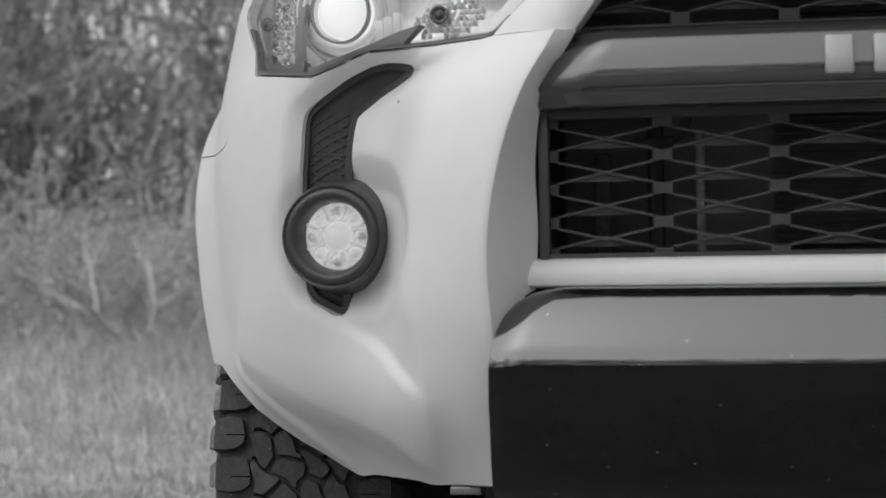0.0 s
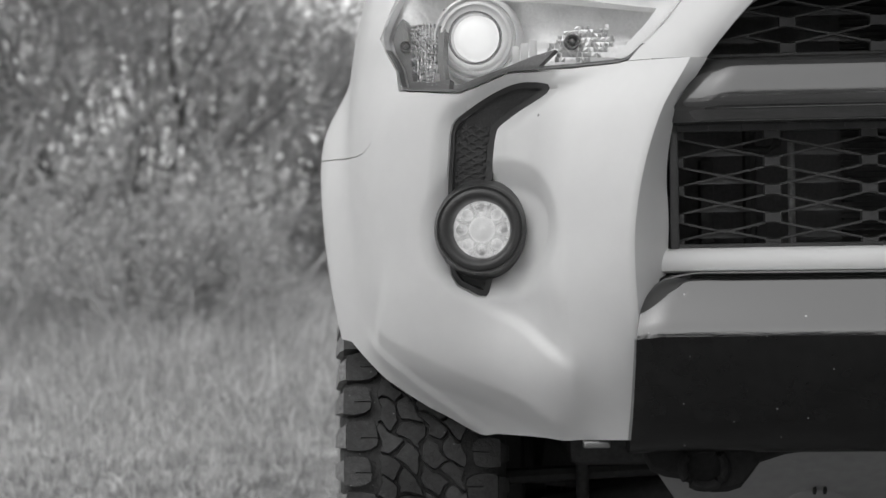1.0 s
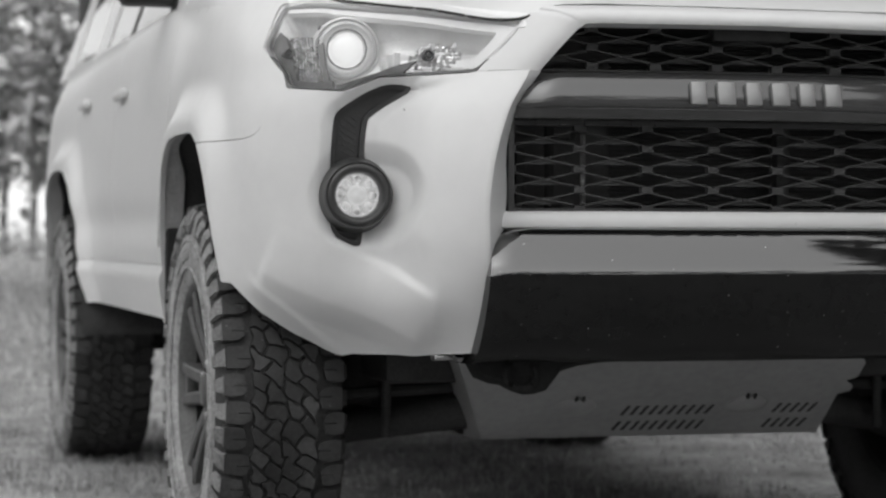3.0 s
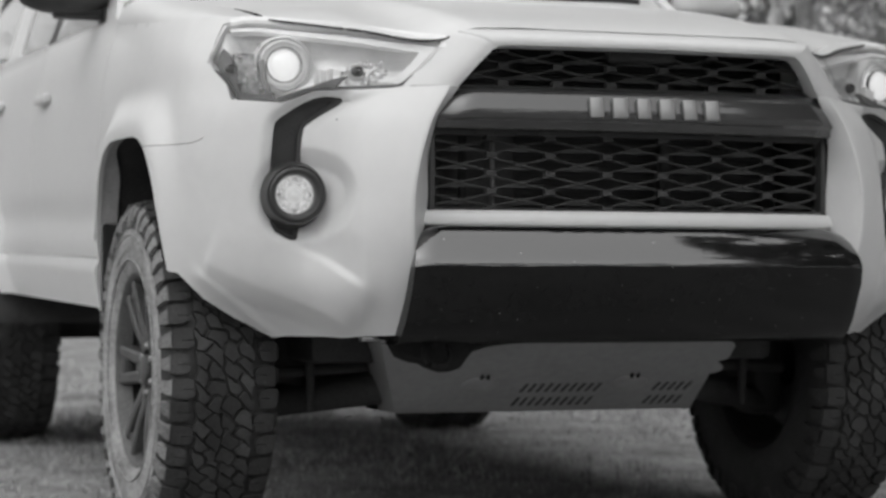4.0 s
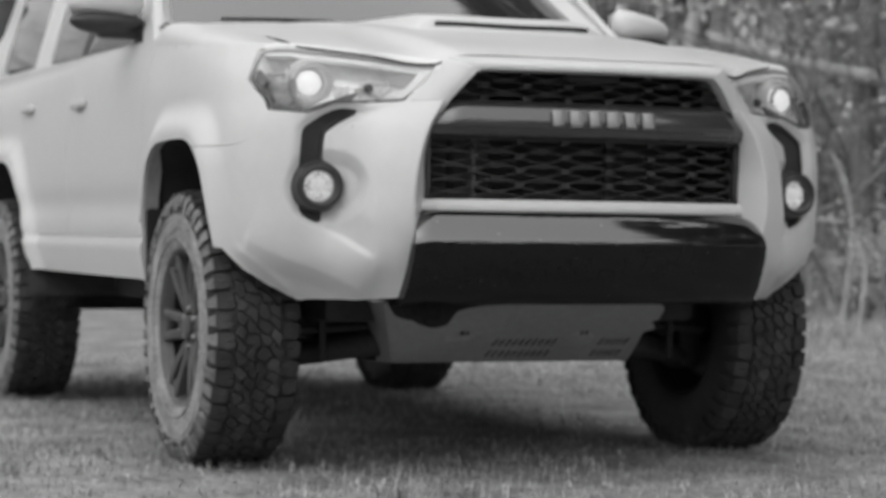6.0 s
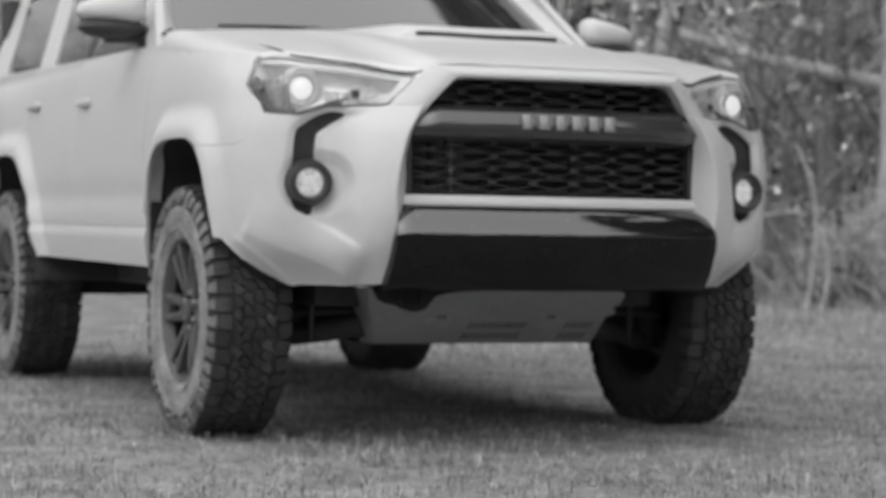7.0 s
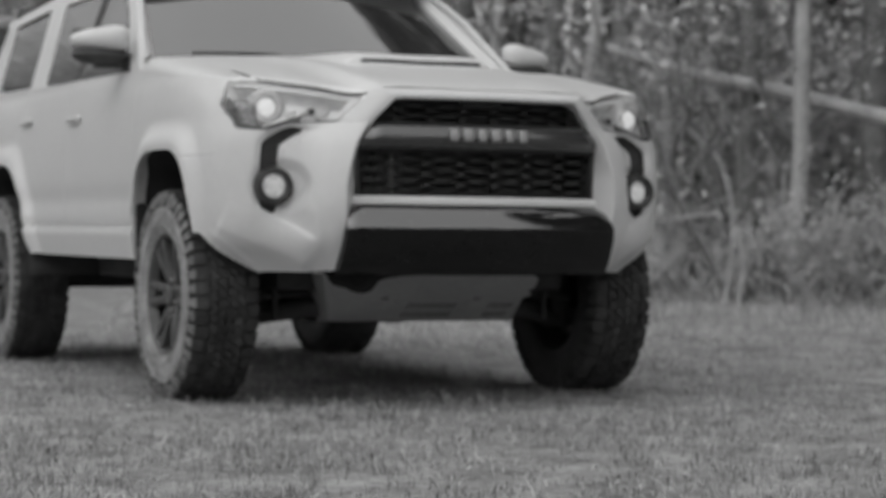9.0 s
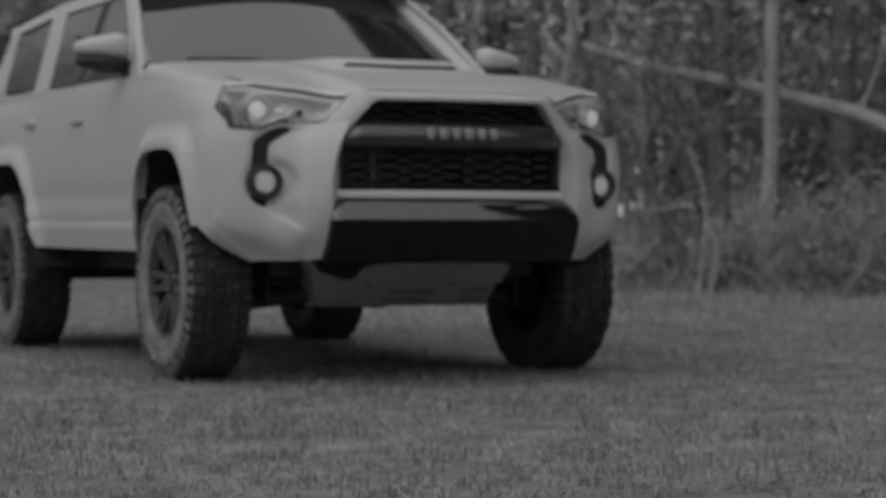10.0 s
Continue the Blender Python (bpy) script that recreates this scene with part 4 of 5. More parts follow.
for i, w in enumerate((.032, .036, .032, .036, .032, .034)):
    x = -.137 + i * .0548
    bm = bmesh.new()
    boxy(bm, -w / 2, w / 2, -.006, .006, -.0225, .0225, .003)
    bmesh.ops.transform(bm, matrix=Matrix.Translation((x, -.027 + .205 * x * x, .9945)) @ Matrix.Rotation(radians(-12), 4, 'X'), verts=bm.verts)
    part("badge_block", bm, SILVER, bar_ob, "plain silver badge block")


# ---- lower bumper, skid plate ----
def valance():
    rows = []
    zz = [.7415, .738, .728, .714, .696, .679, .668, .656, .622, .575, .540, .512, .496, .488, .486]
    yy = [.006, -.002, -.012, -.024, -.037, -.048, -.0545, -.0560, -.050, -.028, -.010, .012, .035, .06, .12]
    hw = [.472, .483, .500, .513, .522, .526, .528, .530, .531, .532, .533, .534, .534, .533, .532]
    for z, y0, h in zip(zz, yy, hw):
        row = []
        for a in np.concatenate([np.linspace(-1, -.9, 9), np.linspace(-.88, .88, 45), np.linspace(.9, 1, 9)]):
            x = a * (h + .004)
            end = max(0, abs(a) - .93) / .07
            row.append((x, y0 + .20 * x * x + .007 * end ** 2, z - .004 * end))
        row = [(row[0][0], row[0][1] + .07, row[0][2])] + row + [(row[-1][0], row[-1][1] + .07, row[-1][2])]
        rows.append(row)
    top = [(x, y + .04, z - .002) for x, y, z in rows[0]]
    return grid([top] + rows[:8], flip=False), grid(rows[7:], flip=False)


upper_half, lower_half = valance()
# one black piece in two materials, bright and dark reflection built into them
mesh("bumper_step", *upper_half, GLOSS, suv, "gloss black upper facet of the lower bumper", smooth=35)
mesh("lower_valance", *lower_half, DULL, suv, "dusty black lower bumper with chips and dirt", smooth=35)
bm = bmesh.new()
boxy(bm, -.50, .50, .16, .75, .488, .53, .01)
part("under_tray", bm, DEEP, suv)
outline = [(-.512, .50), (-.508, .468), (-.498, .449), (-.478, .441), (-.455, .438), (-.432, .425), (-.412, .419), (-.392, .420), (-.374, .426), (-.360, .444),
           (-.347, .462), (-.310, .474), (-.26, .481), (-.20, .484), (-.16, .50)]
rows = [[(x, .167 + .22 * x * x - .04, .505) for x, z in outline]]
for y, d in ((.165, .012), (.178, .003), (.20, 0), (.235, .002), (.26, .014)):
    rows.append([(x, y + .22 * x * x - .04, z + d) for x, z in outline])
mesh("bumper_bracket", *grid(rows, flip=False), BARREL, suv, "drooping black flap under the bumper", smooth=50)
ring = [(-.428 + .031 * math.cos(t), .158 + .006 * math.sin(t), .460 + .027 * math.sin(t)) for t in np.linspace(0, 2 * math.pi, 21)]
mesh("tow_hook", *tube(ring, .0075, 10), BARREL, suv, "black tow eye under the bumper")
bm = bmesh.new()
boxy(bm, -.598, -.560, .165, .195, .489, .499, .002)
part("bumper_clip", bm, STEEL, suv, "small bright clip")


def skid_plate():
    """A broad plate that narrows downwards, its left-hand edge folded back, its right-hand corner notched."""
    def row(t):
        y, z = .285 + .26 * t, .487 - .183 * t
        left, right = -.510 + .125 * t, .346 + .024 * t
        xs = list(np.linspace(left + .006, right, 22))
        if t < .5:
            xs[-1] += .030 * min(1, abs(t - .34) / .05) * soft(t / .12) - .004
        pts = [(x, y, z) for x in xs]
        wing = [(-.445 + .05 * t, .67, z), (left - .004, y + .014, z)]
        return wing + pts + [(xs[-1] + .006, y + .02, z - .004), (xs[-1] + .010, y + .10, z)]
    rows = [row(t) for t in np.linspace(0, 1, 25)]
    back = [[(x, y + d, z - e) for x, y, z in rows[-1]] for d, e in ((.012, .003), (.05, .004), (.45, .0))]
    return grid(rows + back, flip=False)


skid = mesh("skid_plate", *skid_plate(), SKID, suv, "grey metal skid plate with slanted slots", smooth=35)
slope = Vector((0, .26, -.183)).normalized()
nrm = Vector((0, -.183, -.26)).normalized()


def on_skid(x, t):
    return Vector((x, .285 + .26 * t, .487 - .183 * t))


bm0 = bmesh.new()
boxy(bm0, -.0040, .0040, -.0185, .0185, -.003, .0012, .0012)
slot_mesh = bpy.data.meshes.new("slot")
bm0.to_mesh(slot_mesh)
bm0.free()
slot_mesh.materials.append(DEEP)
basis = Matrix(((1, 0, 0), slope, nrm)).transposed().to_4x4()
for x0, n, gap in ((-.104, 10, .0208), (.238, 5, .0205)):
    for r, t in enumerate((.675, .87)):
        for i in range(n):
            ob = new("slot", slot_mesh)
            ob.parent = skid
            x = x0 - .002 * r + i * gap
            ob.matrix_world = Matrix.Translation(on_skid(x, t)) @ basis @ Matrix.Rotation(radians(12), 4, 'Z')
for x in (-.220, .160):
    bm = bmesh.new()
    bmesh.ops.create_uvsphere(bm, u_segments=20, v_segments=10, radius=1, matrix=Matrix.Translation(on_skid(x, .62)) @ basis @ Matrix.Diagonal((.046, .034, .009, 1)))
    part("boss", bm, SKID, skid)
    for dx in (-.008, .008):
        bm = bmesh.new()
        boxy(bm, -.0025, .0025, -.006, .006, 0, .008, .001, Matrix.Translation(on_skid(x + dx, .50)) @ basis)
        part("tab", bm, DEEP, skid)


# ---- wheels ----
def wheel_meshes():
    made = {}
    hw, R = .136, .405
    half = [(.06, .394), (.104, .3905), (.116, .380), (.124, .362), (.130, .335), (.133, .300), (.131, .268), (.124, .240), (.110, .226)]
    prof = [(-a, r) for a, r in reversed(half)] + [(0, .395)] + half
    v, f = lathe(prof[4:], 72)
    made["tyre"] = (v, [q[::-1] for q in f], RUBBER, "black tyre carcass")
    v, f = lathe(prof[:5], 72)
    made["sidewall"] = (v, [q[::-1] for q in f], SIDEWALL, "dusty outer sidewall")
    rnd = random.Random(4)
    vs, fs = [], []

    def block(outline, r0, r1, shrink=.86):
        """outline: (across, angle) points; a raised rubber block with sloping sides."""
        n0, m = len(vs), len(outline)
        ca, ct = sum(p[0] for p in outline) / m, sum(p[1] for p in outline) / m
        ta, tb = rnd.uniform(-.05, .05), rnd.uniform(-.05, .05)
        for r, g in ((r0, 1.0), (r1 - .0026, .95), (r1, shrink)):
            for a, t in outline:
                aa, tt = ca + (a - ca) * g, ct + (t - ct) * g
                rr = r + (r > r0) * (ta * (a - ca) + tb * (t - ct) * R) - max(0, abs(aa) - .085) ** 2 * 5.5
                vs.append((aa, math.sin(tt) * rr, math.cos(tt) * rr))
        fs.append(tuple(n0 + 2 * m + i for i in range(m)))
        for h in (0, 1):
            for i in range(m):
                j = (i + 1) % m
                fs.append((n0 + h * m + i, n0 + h * m + j, n0 + (h + 1) * m + j, n0 + (h + 1) * m + i))
    N = 46
    step = 2 * math.pi / N
    lugs = {-1: ([], []), 1: ([], [])}
    for i in range(N):
        t = i * step + rnd.uniform(-.006, .006)
        for s in (-1, 1):
            tt = t + (step * .5 if s > 0 else 0)
            long = i % 2 == 0
            w0, w1 = (.069, .118) if long else (.079, .123)
            # one lug, its inner end split by a sipe and hooked to one side
            c = rnd.uniform(-.04, .04)
            o = [(w0 + .004, -.40), (w0 + .022, -.46), (w1, -.44), (w1, .38), (w0 + .026, .43), (w0 + .010, .39), (w0, .27),
                 (w0 - .002, .05 + c), (w0 + .026, .03 + c), (w0 + .026, .00 + c), (w0 - .001, .01 + c), (w0 + .001, -.24)]
            o = [(s * a, tt + step * s * b) for a, b in o]
            block(o, .386, R - .0005 - rnd.uniform(0, .0008), .955)
            teeth, tfaces = lugs[s]
            n0 = len(teeth)
            depth = .340 if long else .357
            for a, b, r in ((.1185, -.37, .3925), (.1185, .30, .3925), (.1295, .27, .380), (.1295, -.29, .380), (.1365, -.25, depth), (.1365, .20, depth)):
                teeth.append((s * a, math.sin(tt + b * s * step) * r, math.cos(tt + b * s * step) * r))
            for a, b, r in ((.112, -.39, .385), (.112, .32, .385), (.121, .29, .372), (.121, -.31, .372), (.127, -.28, depth - .006), (.127, .23, depth - .006)):
                teeth.append((s * a, math.sin(tt + b * s * step) * r, math.cos(tt + b * s * step) * r))
            ring = [0, 1, 2, 5, 4, 3]
            quads = [(0, 3, 2, 1), (3, 4, 5, 2)] + [(ring[a], ring[(a + 1) % 6], ring[(a + 1) % 6] + 6, ring[a] + 6) for a in range(6)]
            tfaces += [tuple(n0 + x for x in qd) for qd in quads]
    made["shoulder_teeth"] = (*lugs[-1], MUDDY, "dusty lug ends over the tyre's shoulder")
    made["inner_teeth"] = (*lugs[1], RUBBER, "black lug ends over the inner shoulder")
    # middle of the tread: slanted hooked blocks that grip into one another
    cells = []
    SHEAR = .38
    for col in range(4):
        n = 64
        for i in range(n):
            cells.append((-.051 + .034 * col + rnd.uniform(-.005, .005), (i + .5 * (col % 2) + rnd.uniform(-.16, .16)) * 2 * math.pi / n * R))
    L = 2 * math.pi * R
    ring = cells + [(a, t - L) for a, t in cells if t > L - .1] + [(a, t + L) for a, t in cells if t < .1]
    for ca, ct in cells:
        poly_ = [(-.072, ct - .06), (.072, ct - .06), (.072, ct + .06), (-.072, ct + .06)]
        for na, nt_ in ring:
            da, dt = na - ca, nt_ - ct
            d = math.hypot(da, dt)
            if d < 1e-9 or d > .10:
                continue
            da, dt = da / d, dt / d
            lim = d / 2 - .0019
            clipped = []
            for p, q in zip(poly_, poly_[1:] + poly_[:1]):
                vp, vq = (p[0] - ca) * da + (p[1] - ct) * dt - lim, (q[0] - ca) * da + (q[1] - ct) * dt - lim
                if vp <= 0:
                    clipped.append(p)
                if (vp < 0) != (vq < 0):
                    k = vp / (vp - vq)
                    clipped.append((p[0] + (q[0] - p[0]) * k, p[1] + (q[1] - p[1]) * k))
            poly_ = clipped
        if len(poly_) < 3:
            continue
        fine = []
        for (a0, t0), (a1, t1) in zip(poly_, poly_[1:] + poly_[:1]):
            m = max(1, round(math.hypot(a1 - a0, t1 - t0) / .006))
            fine += [(a0 + (a1 - a0) * h / m, t0 + (t1 - t0) * h / m) for h in range(m)]
        bent = []
        for a, t in fine:                # grooves wander: every block is bent by the same field
            w = noise.noise_vector((a * 40, math.cos(t / R) * 16, math.sin(t / R) * 16))
            t2 = t - SHEAR * a + .0035 * math.sin(2 * math.pi * a / .034) + .013 * w[1]
            a2 = a + .003 * math.sin(2 * math.pi * t / L * 64 + 1.2) + .013 * w[0]
            edge = .066 + .0045 * math.sin(t2 / R * N)
            bent.append((max(-edge, min(edge, a2)), t2 / R))
        soft_ = []
        for p, q in zip(bent, bent[1:] + bent[:1]):
            soft_ += [(p[0] * .75 + q[0] * .25, p[1] * .75 + q[1] * .25), (p[0] * .25 + q[0] * .75, p[1] * .25 + q[1] * .75)]
        block(soft_, .387, R + .0006 - rnd.uniform(0, .002), .90)
    made["tread"] = (vs, fs, RUBBER, "chunky all-terrain tread blocks")
    # raised ribs and plain lettering bars on the sidewall
    vs, fs = [], []
    for r in (.262, .322):
        v, f = lathe([(-.1305, r - .003), (-.1345, r), (-.1315, r + .003)], 72)
        n0 = len(vs)
        vs += v
        fs += [tuple(i + n0 for i in q[::-1]) for q in f]
    for a0, n in ((.5, 8), (2.6, 6), (4.5, 9)):
        for i in range(n):
            t0, t1 = a0 + i * .075, a0 + i * .075 + .05
            n0 = len(vs)
            for x in (-.130, -.1345):
                for r in (.282, .304):
                    for t in (t0, t1):
                        vs.append((x, math.cos(t) * r, math.sin(t) * r))
            fs += [tuple(n0 + q for q in f) for f in ((4, 6, 7, 5), (0, 1, 5, 4), (2, 6, 7, 3), (0, 4, 6, 2), (1, 3, 7, 5))]
    made["sidewall_bars"] = (vs, fs, SIDEWALL, "raised plain bars on the sidewall")
    v, f = lathe([(-.080, .208), (-.092, .214), (-.107, .220), (-.116, .226), (-.119, .231), (-.114, .235), (-.100, .233)], 64)
    made["rim"] = (v, [q[::-1] for q in f], RIM, "gunmetal rim lip")
    v, f = lathe([(.105, .232), (.112, .228), (.108, .214), (.06, .206), (-.02, .202), (-.082, .207)], 64)
    made["barrel"] = (v, [q[::-1] for q in f], BARREL, "dark inside of the wheel")
    v, f = lathe([(.03, .15), (.025, .07), (-.060, .076), (-.078, .070), (-.080, .038), (-.098, .036), (-.102, .030), (-.102, .0001)], 40)
    made["hub"] = (v, [q[::-1] for q in f], RIM, "dark wheel hub and cap")
    v, f = lathe([(.035, .165), (.020, .165), (.020, .06)], 40)
    made["brake_disc"] = (v, [q[::-1] for q in f], RADIATOR, "worn brake disc")
    return made


WM = wheel_meshes()


def spoke_mesh():
    bm = bmesh.new()
    for s in (-1, 1):
        pts = [(-.082, s * .021, .055), (-.095, s * .024, .110), (-.103, s * .030, .165), (-.107, s * .036, .216)]
        rows = []
        for i, (x, y, r) in enumerate(pts):
            w = .0145 - .0006 * i
            rows.append([(x, y - w, r), (x - .004, y - w * .6, r), (x - .004, y + w * .6, r), (x, y + w, r), (x + .035, y + w, r), (x + .035, y - w, r)])
        v, f = grid(rows, closed=True)
        base = [bm.verts.new(p) for p in v]
        for q in f:
            bm.faces.new([base[i] for i in q])
    boxy(bm, -.090, -.062, -.026, .026, .050, .122, .003)
    boxy(bm, -.104, -.070, -.036, .036, .194, .216, .003)
    bmesh.ops.recalc_face_normals(bm, faces=bm.faces)
    return bm


first = {}


def wheel(x, y, flip):
    root = None
    m = Matrix.Translation((x, y, AZ)) @ (Matrix.Rotation(math.pi, 4, 'Z') if flip else Matrix.Identity(4)) @ Matrix.Rotation(radians(30), 4, 'X')

    def put(name, key, parent, rot=None, label=""):
        ob = new(name, first[key])
        ob.parent = parent
        ob.matrix_parent_inverse = Matrix.Identity(4)
        ob.matrix_local = m if parent is suv else (rot or Matrix.Identity(4))
        return tagged(ob, label)
    if not first:
        for key, (v, f, mat, lab) in WM.items():
            o = mesh(key, v, f, mat, None, "", smooth=35 if key != "tyre" else 60)
            first[key] = o.data
            bpy.data.objects.remove(o)
        bm = spoke_mesh()
        o = part("spoke", bm, RIM, suv)
        first["spoke"] = o.data
        bpy.data.objects.remove(o)
        v, f = lathe([(-.05, .012), (-.088, .0115), (-.096, .008), (-.097, .0001)], 12)
        o = mesh("lug_nut", v, [q[::-1] for q in f], STEEL, None)
        first["lug_nut"] = o.data
        bpy.data.objects.remove(o)
    root = put("wheel", "rim", suv, None, "gunmetal six-spoke wheel with a muddy all-terrain tyre")
    put("tyre", "tyre", root, None, WM["tyre"][3])
    put("sidewall", "sidewall", root, None, WM["sidewall"][3])
    put("tread", "tread", root, None, WM["tread"][3])
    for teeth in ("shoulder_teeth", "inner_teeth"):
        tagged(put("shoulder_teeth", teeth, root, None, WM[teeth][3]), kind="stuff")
    tagged(put("sidewall_relief", "sidewall_bars", root, None, "raised plain bars on the sidewall"), kind="stuff")
    put("hub", "hub", root)
    put("barrel", "barrel", root)
    put("brake_disc", "brake_disc", root)
    for i in range(6):
        put("spoke", "spoke", root, Matrix.Rotation(i * math.pi / 3, 4, 'X'))
        put("lug_nut", "lug_nut", root, Matrix.Rotation((i + .5) * math.pi / 3, 4, 'X') @ Matrix.Translation((0, 0, .055)), "bright wheel nut")
    return root


WX = .832
for y in (AX, RAX):
    wheel(-WX, y, False)
    wheel(WX - .022, y, True)

# ---- arches and underbody ----
for k in (0, 1):
    for yc, nm in ((ARC_F, "front"), (ARC_R, "rear")):
        rows = []
        for x in (-.945, -.90, -.70, -.60):
            row = []
            for t in np.linspace(.32 if nm == "front" else -.25, math.pi + .25, 31):
                a, b = .402 * math.copysign(abs(math.cos(t)) ** .6, math.cos(t)), .502 * math.copysign(abs(max(math.sin(t), -.02)) ** .6, max(math.sin(t), -.02))
                row.append((max(x, -.80 - .145 * float(soft((t - .3) / .7))) if nm == "front" else x, yc - a - (.15 * min(1, max(0, (.93 - .47 - b) / .45)) if nm == "rear" and a > 0 else 0), .47 + b))
            rows.append(row)
        rows.append([(-.60, yc, .47)] * 31)
        v = grid(rows, flip=False)
        mesh("arch_liner", *(mirrored(*v) if k else v), DEEP, suv, "dark moulded wheel-arch liner", smooth=60)
        lip = []
        rounded = lambda q: math.copysign(abs(q) ** .54, q)
        for t in np.linspace(.5, math.pi - (.26 if nm == "front" else 0), 41):
            y, z = yc - .381 * rounded(math.cos(t)), .47 + .482 * rounded(max(math.sin(t), -.02))
            if nm == "rear" and y < yc:
                y -= .15 * min(1, max(0, (.93 - z) / .45))
            xin = -.945 + .028 * float(soft((t - 2.0) / .5))
            lip.append([(-.975 if nm == "front" else -.975 + .075 * float(soft((.95 - z) / .42)) * (y < yc), y, z), (xin, y + .003, z + .002), (xin + .004, y + .014, z + .012)])
        v = grid(lip, flip=False)
        mesh("arch_lip", *(mirrored(*v) if k else v), ARCHLIP, suv, "grey plastic edge inside the wheel arch", smooth=60)
    bm = bmesh.new()
    sx = 1 if k else -1
    boxy(bm, sx * .962, sx * .72, 1.170, 1.200, .38, .745, .010)
    part("mud_flap", bm, BARREL, suv, "black rubber mud flap")
    bm = bmesh.new()
    bmesh.ops.create_cone(bm, cap_ends=True, segments=12, radius1=.011, radius2=.008, depth=.012, matrix=Matrix.Translation((sx * .938, 1.228, .865)) @ Matrix.Rotation(math.pi / 2, 4, 'X'))
    part("liner_clip", bm, DEEP, suv, "black push clip in the wheel arch")
bm = bmesh.new()
boxy(bm, -.60, -.42, .55, 4.3, .42, .55, .02)
boxy(bm, .42, .60, .55, 4.3, .42, .55, .02)
boxy(bm, -.90, .90, 1.33, 3.12, .53, .62, .02)
boxy(bm, -.60, .60, .70, 4.5, .54, .62, .02)
boxy(bm, -.42, .42, .62, .74, .44, .55, .03)
for y in (1.5, 2.4, 3.3):
    boxy(bm, -.55, .55, y, y + .12, .44, .55, .02)
part("chassis_frame", bm, DEEP, suv)
# plain drivetrain and tank boxes, added low to block light from the ground below
bm = bmesh.new()
boxy(bm, -.34, .34, .60, 1.25, .325, .46, .03)
boxy(bm, -.24, .24, 1.25, 2.35, .335, .50, .04)
part("drivetrain_shade_block", bm, DEEP, suv)
bm = bmesh.new()
boxy(bm, -.42, .10, 2.35, 3.15, .40, .55, .05)
part("fuel_tank", bm, DEEP, suv)
bm = bmesh.new()
boxy(bm, .20, .42, 2.45, 3.0, .41, .52, .05)
part("muffler", bm, DEEP, suv)
for s in (-1, 1):
    arm = [(s * .30, .60, .37), (s * .46, .68, .345), (s * .62, .77, .315), (s * .74, AX - .02, .285)]
    arm2 = [(s * .30, 1.06, .37), (s * .48, .96, .34), (s * .62, .87, .315), (s * .74, AX + .02, .285)]
    mesh("control_arm", *join(tube(arm, .042, 12, .7), tube(arm2, .040, 12, .7), tube([(s * .60, .77, .318), (s * .61, .87, .318)], .03, 10)), DEEP, suv, smooth=60)
    mesh("drive_shaft", *tube([(s * .14, .86, .40), (s * .72, AX, .395)], .018, 12), DEEP, suv, smooth=60)
    ribs = [(.0, .024)] + [(.012 + .0065 * i, (.030 + .0022 * i) if i % 2 == 0 else (.040 + .0022 * i)) for i in range(13)] + [(.102, .058), (.130, .058), (.135, .03)]
    v, f = lathe(ribs, 28)
    mesh("axle_boot", [(s * (.54 + p[0]), .855 + p[1], .397 + p[2]) for p in v], f, LINER, suv, "ribbed black rubber axle boot", smooth=30)
    mesh("sway_link", *join(tube([(s * .57, .66, .30), (s * .57, .655, .50)], .011, 10), tube([(s * .57, .655, .50), (s * .40, .60, .505), (0, .585, .50)], .013, 10)), DEEP, suv, smooth=60)
    bm = bmesh.new()
    boxy(bm, s * .66, s * .745, AX - .07, AX + .07, .26, .52, .025)
    part("steering_knuckle", bm, LINER, suv)
    mesh("coil_strut", *tube([(s * .60, .80, .36), (s * .54, .84, .86)], .050, 12), DEEP, suv)
    mesh("steering_rod", *tube([(s * .28, .66, .41), (s * .70, .69, .39)], .013, 8), LINER, suv)
    mesh("shock_absorber", *tube([(s * .55, 3.70, .36), (s * .50, 3.85, .80)], .032, 10), DEEP, suv)
bm = bmesh.new()
bmesh.ops.create_uvsphere(bm, u_segments=24, v_segments=14, radius=1, matrix=Matrix.Translation((.12, RAX, .40)) @ Matrix.Diagonal((.15, .17, .145, 1)))
part("rear_differential", bm, DEEP, suv)
mesh("rear_axle", *tube([(-.74, RAX, .395), (.74, RAX, .395)], .048, 14), DEEP, suv)
bm = bmesh.new()
bmesh.ops.create_uvsphere(bm, u_segments=20, v_segments=12, radius=1, matrix=Matrix.Translation((0, .88, .40)) @ Matrix.Diagonal((.17, .16, .12, 1)))
boxy(bm, -.18, .18, 1.2, 2.3, .36, .50, .04)
part("gearbox", bm, DEEP, suv)
mesh("exhaust_pipe", *tube([(.35, 1.3, .42), (.36, 2.6, .40), (.45, 3.1, .46), (.50, 4.3, .46)], .035, 12), LINER, suv)
bm = bmesh.new()
bmesh.ops.create_uvsphere(bm, u_segments=12, v_segments=8, radius=.018, matrix=Matrix.Translation((-.62, 3.1, .44)))
part("fuel_cap_stub", bm, STEEL, suv, "small bright fitting under the sill")

# ---- ground and grass ----
SOIL = material("dry_thatch", 0.25, 0.95, var=0.7, scale=3.5, bump=0.8, bump_scale=60)
GRASS = material("dry_grass", 0.36, 0.75, var=0.45, scale=1.4, rand=0.7)
TALLGRASS = material("tall_dry_grass", 0.52, 0.75, var=0.35, scale=0.5, rand=0.5, thin=0.4)
BARK = material("grey_bark", 0.19, 0.9, var=0.5, scale=6, bump=0.7, bump_scale=40)
